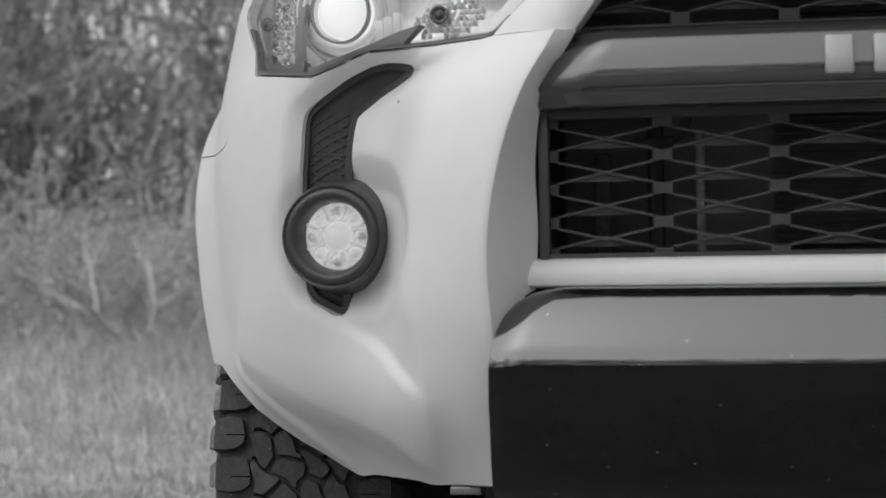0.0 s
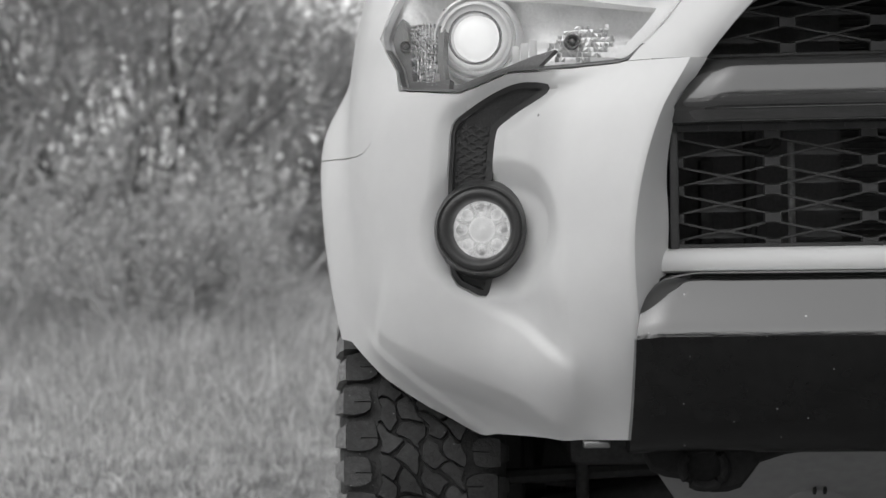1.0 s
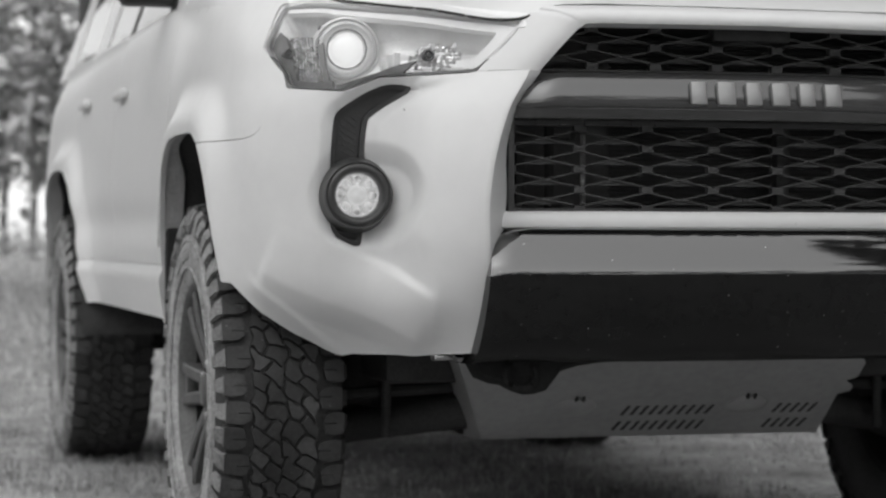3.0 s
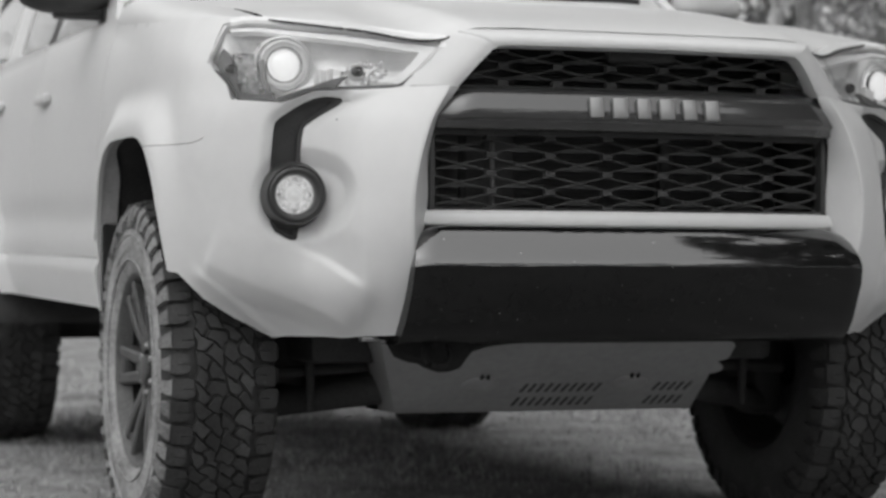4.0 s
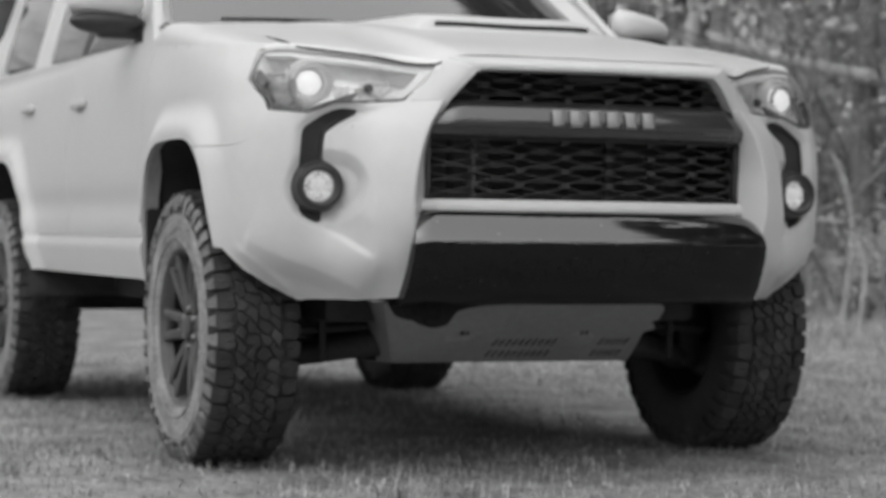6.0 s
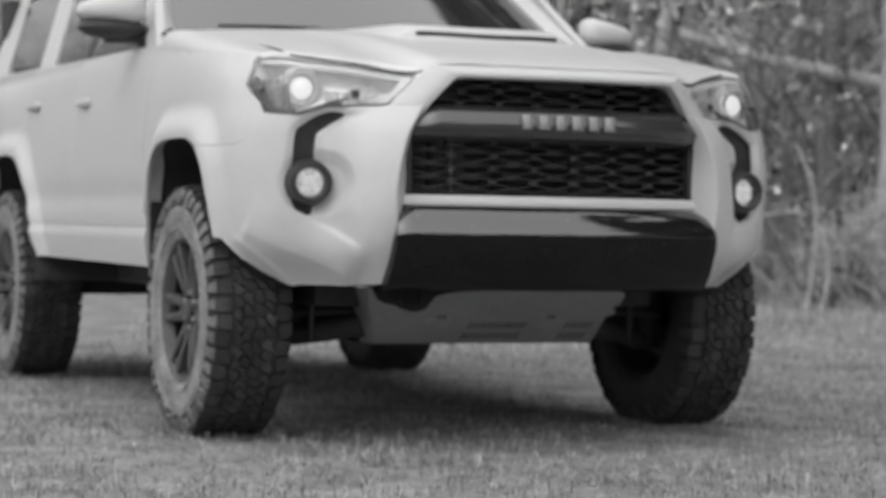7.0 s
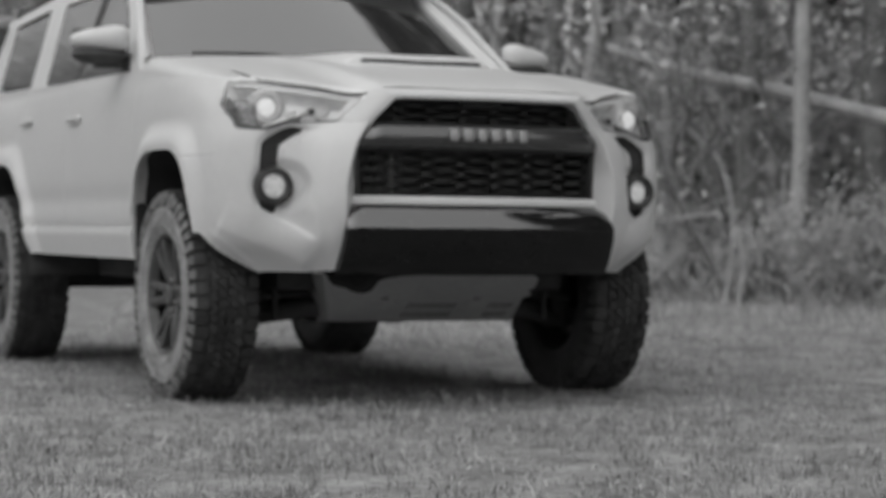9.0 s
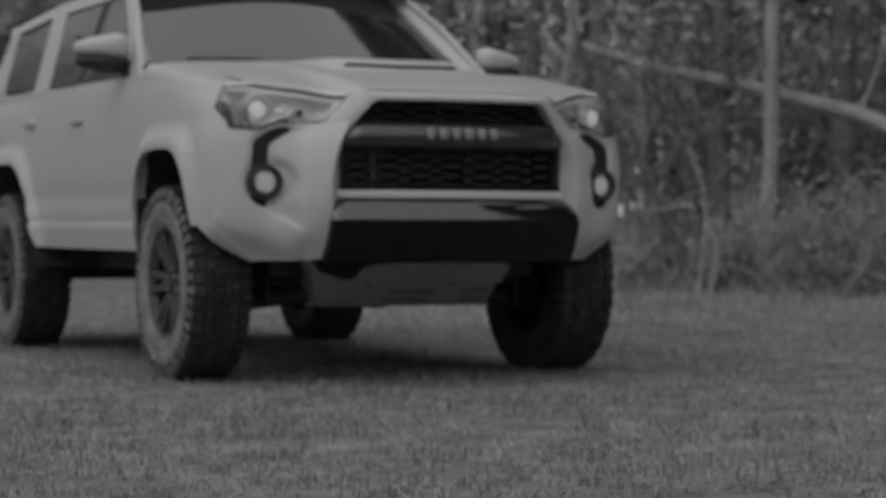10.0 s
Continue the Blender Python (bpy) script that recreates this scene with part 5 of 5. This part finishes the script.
PALEBARK = material("pale_bark", 0.40, 0.85, var=0.35, scale=6, bump=0.5, bump_scale=40)
LEAF = material("winter_leaves", 0.44, 0.7, var=0.3, scale=1.0, rand=0.35)
DRYLEAF = material("dry_brush_leaves", 0.56, 0.7, var=0.3, scale=0.6, rand=0.18, thin=0.5)
EVERGREEN = material("evergreen_leaves", 0.42, 0.7, var=0.3, scale=0.6, rand=0.35, thin=0.45)
PINEWOODS = material("dark_pine_woods", 0.09, 0.7, var=0.4, scale=0.2, rand=0.5)
NEEDLE = material("pine_needles", 0.22, 0.7, var=0.3, scale=1.0, rand=0.5)
rng = np.random.default_rng(7)


def ground_sheet():
    radii = np.concatenate([np.linspace(0, 14, 57), 14 * 1.13 ** np.arange(1, 36)])
    n = 120
    rows = []
    for r in radii:
        ring = []
        for k in range(n):
            x, y = r * math.cos(2 * math.pi * k / n), r * math.sin(2 * math.pi * k / n) + 1
            h = .012 * noise.noise((x * .9, y * .9, 0)) + .02 * noise.noise((x * .25, y * .25, 3)) * min(1, r / 5)
            h += .25 * noise.noise((x * .05, y * .05, 7)) * max(0, min(1, (r - 12) / 30))
            ring.append((x, y, h - .006))
        rows.append(ring)
    return grid(rows[1:], closed=True, flip=False)


gv, gf = ground_sheet()
gf.append(tuple(range(120)))
tagged(mesh("ground", gv, gf, SOIL, None, "", smooth=60), "dry trodden lawn running into a rough field", "ground", kind="structure")


def blades(name, x, y, h, w, mat, label, lean=.55):
    """Bent grass blades at (x, y), as one mesh."""
    n = len(x)
    a = rng.uniform(0, 2 * np.pi, n)
    d = rng.uniform(0, 2 * np.pi, n)
    l = np.abs(rng.normal(0, lean, n))
    ca, sa = np.cos(a) * w / 2, np.sin(a) * w / 2
    mx, my = x + np.cos(d) * l * h * .35, y + np.sin(d) * l * h * .35
    tx, ty = x + np.cos(d) * l * h, y + np.sin(d) * l * h
    hz = h / np.sqrt(1 + l * l * .7)
    z = np.full(n, -.012)
    v = np.stack([np.stack([x - ca, y - sa, z], 1), np.stack([x + ca, y + sa, z], 1),
                  np.stack([mx + ca * .8, my + sa * .8, hz * .6], 1), np.stack([mx - ca * .8, my - sa * .8, hz * .6], 1),
                  np.stack([tx, ty, hz], 1)], 1).reshape(-1, 3)
    me = bpy.data.meshes.new(name)
    i = np.arange(n)[:, None] * 5
    quads, tris = i + np.array([0, 1, 2, 3]), i + np.array([3, 2, 4])
    me.vertices.add(len(v))
    me.vertices.foreach_set("co", v.ravel())
    me.loops.add(7 * n)
    me.polygons.add(2 * n)
    me.loops.foreach_set("vertex_index", np.concatenate([quads, tris], 1).ravel())
    me.polygons.foreach_set("loop_start", (np.arange(n)[:, None] * 7 + np.array([0, 4])).ravel())
    me.update(calc_edges=True)
    me.validate()
    me.materials.append(mat)
    return tagged(new(name, me), label, "grass", kind="stuff")


def patches(x, y, s):
    return np.array([noise.noise((a * s, b * s, 5.0)) for a, b in zip(x, y)])


def scatter(n, x0, x1, y0, y1):
    return rng.uniform(x0, x1, n), rng.uniform(y0, y1, n)


x, y = scatter(170000, -5.5, 5.5, -4.8, 5.0)
tyre_free = np.ones(len(x), bool)
for wx in (-WX, WX):
    for wy in (AX, RAX):
        tyre_free &= ~((np.abs(x - wx) < .12) & (np.abs(y - wy) < .10))
p = patches(x, y, 1.3) + .6 * patches(x, y, 5)
keep = tyre_free & (rng.random(len(x)) < .55 + .95 * p)
x, y, p = x[keep], y[keep], p[keep]
blades("lawn", x, y, rng.uniform(.008, .034, len(x)) * (1 + .6 * p), rng.uniform(.002, .0045, len(x)), GRASS, "short dry yellowed lawn with flattened blades", 2.0)
x, y = scatter(4200, -5.0, 5.0, -4.2, 4.0)
keep = ~((np.abs(np.abs(x) - WX) < .16) & (np.minimum(np.abs(y - AX), np.abs(y - RAX)) < .14))
cx, cy = x[keep], y[keep]
k = 9
x, y = np.repeat(cx, k) + rng.normal(0, .018, len(cx) * k), np.repeat(cy, k) + rng.normal(0, .018, len(cx) * k)
blades("grass_tuft", x, y, rng.uniform(.012, .030, len(x)), rng.uniform(.0022, .0042, len(x)), GRASS, "loose dry tufts standing out of the lawn", 3.2)
x, y = [], []
for wx, wy in ((-WX, AX), (WX, AX), (-WX, RAX), (WX, RAX)):
    n = 420
    side = rng.random(n) < .5
    dx = np.where(side, rng.choice([-1, 1], n) * rng.uniform(.125, .19, n), rng.uniform(-.17, .17, n))
    dy = np.where(side, rng.uniform(-.17, .17, n), rng.choice([-1, 1], n) * rng.uniform(.095, .20, n))
    x += list(wx + dx)
    y += list(wy + dy)
x, y = np.array(x), np.array(y)
blades("tyre_grass", x, y, rng.uniform(.010, .032, len(x)), rng.uniform(.002, .004, len(x)), GRASS, "dry blades pushed up round the tyres", .7)
x, y = scatter(70000, -14, -1.25, 3.0, 24)
lim = rng.random(len(x)) < np.clip(.25 + 6 / np.hypot(x, y), 0, 1)
x, y = x[lim], y[lim]
p = patches(x, y, .5)
blades("tall_grass", x, y, np.clip(.03 + (y - 3.5) * .035, .05, .34) * rng.uniform(.5, 1.25, len(x)) * (1 + .5 * p), rng.uniform(.005, .011, len(x)), TALLGRASS,
       "tall dry field grass beside the lawn", 1.5)
x, y = scatter(130000, -9, 5, 1.5, 62)
lim = (np.abs(x + 2.5) < 2 + .09 * y) & ((x < -1.02) | (y > 5)) & (rng.random(len(x)) < np.clip(14 / y, 0, 1))
x, y = x[lim], y[lim]
p = patches(x, y, .35)
blades("field_grass", x, y, rng.uniform(.08, .26, len(x)) * (1 + .8 * p) * np.clip(y / 26, .16, 1.3), rng.uniform(.010, .020, len(x)) * np.clip(y / 14, .35, 1), TALLGRASS, "uneven dry grass of the open field", 1.4)
x, y = scatter(60000, -1, 22, 5, 26)
lim = (x > .35 * y - 2) & (rng.random(len(x)) < np.clip(.2 + 6 / np.hypot(x, y), 0, 1))
x, y = x[lim], y[lim]
blades("rough_grass", x, y, np.clip(.04 + (np.hypot(x, y) - 8) * .018, .04, .25) * rng.uniform(.5, 1.3, len(x)), rng.uniform(.006, .013, len(x)), TALLGRASS,
       "rough pale grass in front of the woods", .5)


# ---- shrubs and trees ----
def sticks(segments):
    """Square tapered sticks from (start, end, radius, radius) rows."""
    vs, fs = [], []
    for a, b, r0, r1 in segments:
        a, b = Vector(a), Vector(b)
        d = (b - a).normalized()
        s = d.orthogonal().normalized()
        t = d.cross(s)
        n0 = len(vs)
        for p, r in ((a, r0), (b, r1)):
            vs += [tuple(p + s * r), tuple(p + t * r), tuple(p - s * r), tuple(p - t * r)]
        fs += [(n0 + i, n0 + (i + 1) % 4, n0 + 4 + (i + 1) % 4, n0 + 4 + i) for i in range(4)]
    return vs, fs


def leaves(points, size, rnd, droop=0.0):
    vs, fs = [], []
    for p in points:
        a = Vector((rnd.gauss(0, 1), rnd.gauss(0, 1), rnd.gauss(0, .7) - droop)).normalized()
        b = a.orthogonal().normalized()
        b.rotate(Matrix.Rotation(rnd.uniform(0, 6.28), 3, a))
        s = size * rnd.uniform(.5, 1.4)
        n0 = len(vs)
        p = Vector(p)
        vs += [tuple(p - a * s), tuple(p + b * s * .42), tuple(p + a * s), tuple(p - b * s * .42)]
        fs.append((n0, n0 + 1, n0 + 2, n0 + 3))
    return vs, fs


def shrub(seed, height, stems, spread, leaf_n, leaf_size, mat, leaf=None):
    """A leggy winter shrub: crooked stems, twigs, a thin crown of small leaves."""
    rnd = random.Random(seed)
    segs, tips = [], []

    def grow(p, d, length, r, depth):
        q = p
        n = 3
        for i in range(n):
            d = (d + Vector((rnd.gauss(0, .22), rnd.gauss(0, .22), rnd.gauss(.05, .12)))).normalized()
            e = q + d * length / n
            segs.append((q, e, r * (1 - .25 * i / n), r * (1 - .25 * (i + 1) / n)))
            q = e
            if depth <= 2:
                tips.append(q)
        if depth == 0:
            return
        for _ in range(rnd.choice((2, 3, 3))):
            nd = (d + Vector((rnd.gauss(0, .55), rnd.gauss(0, .55), rnd.gauss(.1, .35)))).normalized()
            grow(q, nd, length * rnd.uniform(.55, .8), r * .6, depth - 1)
    for _ in range(stems):
        a = rnd.uniform(0, 6.28)
        d = Vector((math.cos(a) * spread, math.sin(a) * spread, 1)).normalized()
        grow(Vector((math.cos(a) * .2, math.sin(a) * .2, -.05)), d, height * .38, rnd.uniform(.018, .045), 3)
    pts = [t + Vector((rnd.gauss(0, .22), rnd.gauss(0, .22), rnd.gauss(0, .22))) for t in (rnd.choice(tips) for _ in range(leaf_n))]
    root = tagged(new("shrub"), "leggy grey winter shrub with thin twigs and dry leaves", "shrub", "brush at the field's edge")
    tagged(mesh("stem_mass", *sticks(segs), mat, root, "bare grey stems", smooth=60), kind="stuff")
    mesh("crown", *leaves(pts, leaf_size, rnd), leaf or LEAF, root, smooth=0)
    return root


def place(kinds, spots, rnd):
    used = set()
    for i, (x, y, s) in enumerate(spots):
        o = kinds[i] if i < len(kinds) else rnd.choice(kinds)
        m = Matrix.Translation((x, y, -.03)) @ Matrix.Rotation(rnd.uniform(0, 6.28), 4, 'Z')
        if id(o) not in used:
            used.add(id(o))
            o.matrix_basis = m @ Matrix.Diagonal((s, s, s, 1))
        else:
            c = copy_thing(o, m)
            c.scale = (s, s, s)


rnd = random.Random(11)
kinds = [shrub(i, 4.6, 8, .45, 1000, .05, BARK if i % 3 == 0 else PALEBARK) for i in range(5)]
brush = [shrub(20 + i, 4.6, 5, .42, 260, .05, BARK if i % 3 == 1 else PALEBARK, DRYLEAF) for i in range(5)]


def brush_line(t, back):
    """A spot along the edge of the brush, which runs away from the camera as t goes to 1."""
    return -12.5 + 11.3 * t + back * .25, 18.5 + 13.0 * t * t + back


spots = []
for i in range(40):                      # stems standing out of the brush on the field's far side
    t = (i + rnd.uniform(-.4, .4)) / 40
    x, y = brush_line(t, rnd.uniform(-1.6, .6))
    spots.append((x - max(0, t - .85) * 3, y, rnd.uniform(.75, 1.25) * (1 - .5 * max(0, t - .86) / .14)))
place(brush, spots, rnd)
spots = []
for i in range(52):                      # undergrowth of the woods
    yaw = radians(rnd.uniform(17, 52))
    d = rnd.uniform(19.5, 34)
    spots.append((-2.8 + math.sin(yaw) * d, -5.8 + math.cos(yaw) * d, rnd.uniform(.35, .95)))
place(kinds, spots, rnd)
low = [shrub(40 + i, 1.5, 8, .9, 700, .035, PALEBARK) for i in range(3)]
low_brush = [shrub(50 + i, 1.5, 8, .9, 500, .035, PALEBARK, DRYLEAF) for i in range(3)]
spots = []
for i in range(46):
    yaw = radians(rnd.uniform(20, 50))
    d = rnd.uniform(18.5, 25)
    spots.append((-2.8 + math.sin(yaw) * d, -5.8 + math.cos(yaw) * d, rnd.uniform(.5, 1.0)))
place(low, spots, rnd)
spots = []
for i in range(30):
    yaw = radians(rnd.uniform(-26, -2.5))
    d = rnd.uniform(15.5, 20)
    spots.append((-1.0 + math.sin(yaw) * d, -3.2 + math.cos(yaw) * d, rnd.uniform(.5, 1.0)))
place(low_brush, spots, rnd)
bare = shrub(70, 1.75, 7, .55, 12, .03, PALEBARK, DRYLEAF)
bare.matrix_basis = Matrix.Translation((-3.05, 19.6, -.03))
bare = [shrub(72 + i, 2.3, 5, .75, 30, .03, PALEBARK, DRYLEAF) for i in range(2)]
place(bare, [(-2.55, 17.3, 1.0), (-3.5, 17.6, .95), (-5.2, 16.6, 1.1), (-6.6, 16.2, .9)], random.Random(3))


def trunk(seed, height, r, mat):
    rnd = random.Random(seed)
    pts, x, y = [], 0, 0
    for i in range(12):
        pts.append((x, y, height * i / 11 - .1))
        x += rnd.gauss(0, .05)
        y += rnd.gauss(0, .05)
    v, f = tube(pts, r, 10, .55)
    segs, tips = [], []
    for _ in range(16):
        i = rnd.randrange(3, 11)
        p = Vector(pts[i])
        a = rnd.uniform(0, 6.28)
        d = Vector((math.cos(a), math.sin(a), rnd.uniform(-.1, .6))).normalized()
        q, rr = p, r * .22
        for s in range(4):
            d = (d + Vector((rnd.gauss(0, .25), rnd.gauss(0, .25), rnd.gauss(.02, .2)))).normalized()
            e = q + d * rnd.uniform(.25, .55)
            segs.append((q, e, rr, rr * .7))
            rr *= .7
            q = e
            tips.append(q)
    root = tagged(new("tree"), "bare upright woodland tree with a dark trunk", "tree", "trees of the woods")
    mesh("trunk", v, f, mat, root, smooth=60)
    tagged(mesh("limb_mass", *sticks(segs), mat, root, smooth=60), kind="stuff")
    mesh("crown", *leaves([t + Vector((rnd.gauss(0, .25), rnd.gauss(0, .25), rnd.gauss(0, .25))) for t in tips for _ in range(7)], .06, rnd), LEAF, root, smooth=0)
    return root


woods = [trunk(100 + i, 9, r, BARK) for i, r in enumerate((.125, .09, .05, .035))]
pale = [trunk(120 + i, 8, r, PALEBARK) for i, r in enumerate((.085, .04))]
spots = []
for yaw, d, s in ((32.3, 20.5, 1.0), (29.0, 24, 1.0), (35.7, 21, 1.15), (26.8, 26, .9), (30.6, 30, 1.0), (38.5, 22, 1.0)):
    spots.append((-2.9 + math.sin(radians(yaw)) * d, -6.1 + math.cos(radians(yaw)) * d, s))
place(woods[:1], spots, rnd)
place(pale, [(-2.9 + math.sin(radians(a)) * d, -6.1 + math.cos(radians(a)) * d, 1.0) for a, d in ((33.6, 19.5), (31.2, 25), (28.1, 22), (36.8, 24), (25.5, 24))], rnd)
spots = []
for i in range(75):
    yaw = radians(rnd.uniform(15, 55))
    d = rnd.uniform(22, 46)
    spots.append((-2.9 + math.sin(yaw) * d, -6.1 + math.cos(yaw) * d, rnd.uniform(.7, 1.3)))
place([woods[2], woods[3], woods[1]], spots, rnd)


def twig_mass(name, spots, n, mat, label):
    """Thin upright twigs of a thicket, each a slim three-sided stick."""
    r = random.Random(9)
    vs, fs = [], []
    for _ in range(n):
        x, y, z, sx, sz = r.choice(spots)
        p = Vector((x + r.gauss(0, sx), y + r.gauss(0, sx), max(.02, z + r.gauss(0, sz))))
        d = Vector((r.gauss(0, .34), r.gauss(0, .34), 1)).normalized() * r.uniform(.3, 1.1)
        bend = Vector((r.gauss(0, .07), r.gauss(0, .07), 0))
        w = r.uniform(.004, .011)
        n0 = len(vs)
        for q, g in ((p, 1.0), (p + d * .55 + bend, .8), (p + d, .3)):
            vs += [(q.x - w * g, q.y, q.z), (q.x + w * g, q.y - w * g, q.z), (q.x, q.y + w * g, q.z)]
        fs += [(n0 + h * 3 + a, n0 + h * 3 + (a + 1) % 3, n0 + h * 3 + 3 + (a + 1) % 3, n0 + h * 3 + 3 + a) for h in (0, 1) for a in range(3)]
    return tagged(mesh(name, vs, fs, mat, None, "", smooth=60), label, "thicket", kind="stuff")


def foliage_mass(name, spots, n, size, mat, label):
    """Distant thicket, too fine to count: small leaves in loose clumps."""
    r = random.Random(5)
    pts = []
    for _ in range(n):
        x, y, z, sx, sz = r.choice(spots)
        pts.append((x + r.gauss(0, sx), y + r.gauss(0, sx), max(.05, z + r.gauss(0, sz))))
    return tagged(mesh(name, *leaves(pts, size, r), mat, None, "", smooth=0), label, "thicket", kind="stuff")


spots = []
for i in range(220):
    yaw = radians(rnd.uniform(9, 58))
    d = rnd.uniform(30, 50)
    spots.append((-2.9 + math.sin(yaw) * d, -6.1 + math.cos(yaw) * d, rnd.uniform(.3, 9), 1.2, .9))
foliage_mass("far_thicket", spots, 42000, .17, LEAF, "dense grey thicket deep in the woods")
spots, dark_spots = [], []
for i in range(260):
    t = rnd.random()
    x, y = brush_line(t, rnd.uniform(-.3, .8))
    top = 6.2 - 3.6 * max(0, t - .80) / .20
    (spots if t < .62 + .25 * rnd.random() else dark_spots).append((x, y, rnd.uniform(.2, 1) ** .8 * top, .55, .45))
for i in range(110):                     # low growth at its foot
    t = rnd.random()
    x, y = brush_line(t, rnd.uniform(-.6, .6))
    (spots if t < .75 else dark_spots).append((x, y, rnd.uniform(.1, 1.3), .6, .35))
for i in range(40):                      # dark evergreen end of the brush, sloping down to the field
    t = rnd.uniform(.9, 1.035)
    x, y = brush_line(t, rnd.uniform(-.5, 1.5))
    dark_spots.append((x, y, rnd.uniform(.1, 1) * (3.6 - 20 * max(0, t - .90)), .32, .25))
ring = []
for i in range(520):                     # the same woods go on all round the clearing
    yaw = radians(rnd.uniform(58, 330))
    d = rnd.uniform(30, 42)
    ring.append((math.sin(yaw) * d, math.cos(yaw) * d, rnd.uniform(.2, 13), 1.6, 1.2))
foliage_mass("clearing_edge", ring, 30000, .55, PINEWOODS, "woods closing the clearing all round")
twig_mass("twig_thicket", spots, 15000, PALEBARK, "fine upright twigs of the dry thicket")
foliage_mass("field_thicket", spots, 60000, .052, DRYLEAF, "dense dry winter thicket behind the field")
foliage_mass("evergreen_thicket", dark_spots, 26000, .06, EVERGREEN, "dark evergreen end of the field's thicket")


def pine(seed, height, clump=20, leaf=.15, mat=None, limbs=34):
    rnd = random.Random(seed)
    pts = [(rnd.gauss(0, .05), rnd.gauss(0, .05), height * i / 8 - .1) for i in range(9)]
    root = tagged(new("pine_tree"), "tall slim pine with clumped dark needles", "tree", "tall pines")
    mesh("trunk", *tube(pts, .16, 8, .3), BARK, root, smooth=60)
    segs, tips = [], []
    for i in range(limbs):
        z = height * (1 - .74 * rnd.random() ** .8)
        a = rnd.uniform(0, 6.28)
        l = (1.05 - z / height) * height * .20 + .30
        p = Vector((0, 0, z))
        e = p + Vector((math.cos(a) * l, math.sin(a) * l, l * rnd.uniform(-.1, .35)))
        segs.append((p, e, .035, .012))
        for q in (.55, .8, 1.0):
            tips.append(p.lerp(e, q))
    tips.append(Vector((0, 0, height)))
    tagged(mesh("limb_mass", *sticks(segs), BARK, root, smooth=60), kind="stuff")
    mesh("crown", *leaves([t + Vector((rnd.gauss(0, .28), rnd.gauss(0, .28), rnd.gauss(0, .20))) for t in tips for _ in range(clump)], leaf, rnd), mat or NEEDLE, root, smooth=0)
    return root


scrub = []
for i in range(60):                      # low scrub along the foot of the pines
    scrub.append((rnd.uniform(-7, 16), rnd.uniform(62, 74), rnd.uniform(.1, .7), .9, .3))
foliage_mass("pine_scrub", scrub, 5000, .13, LEAF, "low pale scrub at the foot of the pines")
pines = [pine(200 + i, h, 25) for i, h in enumerate((9.5, 11, 12.5))]
spots = []
for i in range(28):
    yaw = radians(.9 + 15 * (i + rnd.uniform(-.3, .3)) / 27)
    d = rnd.uniform(74, 92)
    spots.append((-1.5 + math.sin(yaw) * d, -3.8 + math.cos(yaw) * d, (.60 + .56 * min(1, i / 14)) * rnd.uniform(.85, 1.12)))
place(pines, spots, rnd)
# tall pines standing over the woods
tall = [pine(230 + i, h, 26, .26, PINEWOODS, 60) for i, h in enumerate((19, 22, 25))]
spots = []
for i in range(20):
    yaw = radians(22 + 44 * (i + rnd.uniform(-.3, .3)) / 19)
    d = rnd.uniform(26, 36)
    spots.append((-2.9 + math.sin(yaw) * d, -6.1 + math.cos(yaw) * d, rnd.uniform(.85, 1.1)))
for i in range(8):                       # the same pines beside the clearing, mirrored in the paint and glass
    spots.append((rnd.uniform(11.5, 16.5), -11 + 2.2 * i + rnd.uniform(-.6, .6), rnd.uniform(.9, 1.1)))
place(tall, spots, rnd)
# two pale arched runners in front of the woods
for pts in ([(0, 0, 0), (.15, .1, .8), (.05, .2, 1.35), (-.25, .2, 1.6)], [(0, 0, 0), (.05, 0, .55), (-.15, .05, .85), (-.65, .1, .80)]):
    yaw, d = (31.9, 18.2) if pts[-1][2] > 1 else (32.3, 17.6)
    root = Vector((-2.8 + math.sin(radians(yaw)) * d, -5.83 + math.cos(radians(yaw)) * d, -.05))
    k = hermite([0, .33, .66, 1], np.array(pts), np.linspace(0, 1, 12))
    tagged(mesh("bramble", *tube([tuple(Vector(q) + root) for q in k], .022, 8, .6), PALEBARK, None, "", smooth=60), "pale arched bare bramble cane beside the woods", "bramble", "bramble canes")

# pale dead trunk leaning through the woods
def in_woods(yaw, d, z):
    return Vector((-3.27 + math.sin(radians(yaw)) * d, -6.68 + math.cos(radians(yaw)) * d, z))


dead = tagged(new("dead_tree"), "pale dead trunk leaning low across the woods", "tree")
line = [in_woods(28.6, 21.4, 2.45), in_woods(30.5, 21.2, 2.22), in_woods(33, 20.9, 2.02), in_woods(36, 20.5, 1.72), in_woods(41, 19.8, .9), in_woods(44.5, 19.2, -.05)]
mesh("trunk", *tube(line, .05, 10, 1.9), PALEBARK, dead, smooth=60)
for a, b in ((1, (-.3, .1, .7)), (2, (.2, -.2, .55)), (3, (.35, .1, .8))):
    p = line[a]
    mesh("branch", *tube([p, p + Vector(b) * .6 + Vector((.05, 0, 0)), p + Vector(b)], .022, 7, .4), PALEBARK, dead, smooth=60)
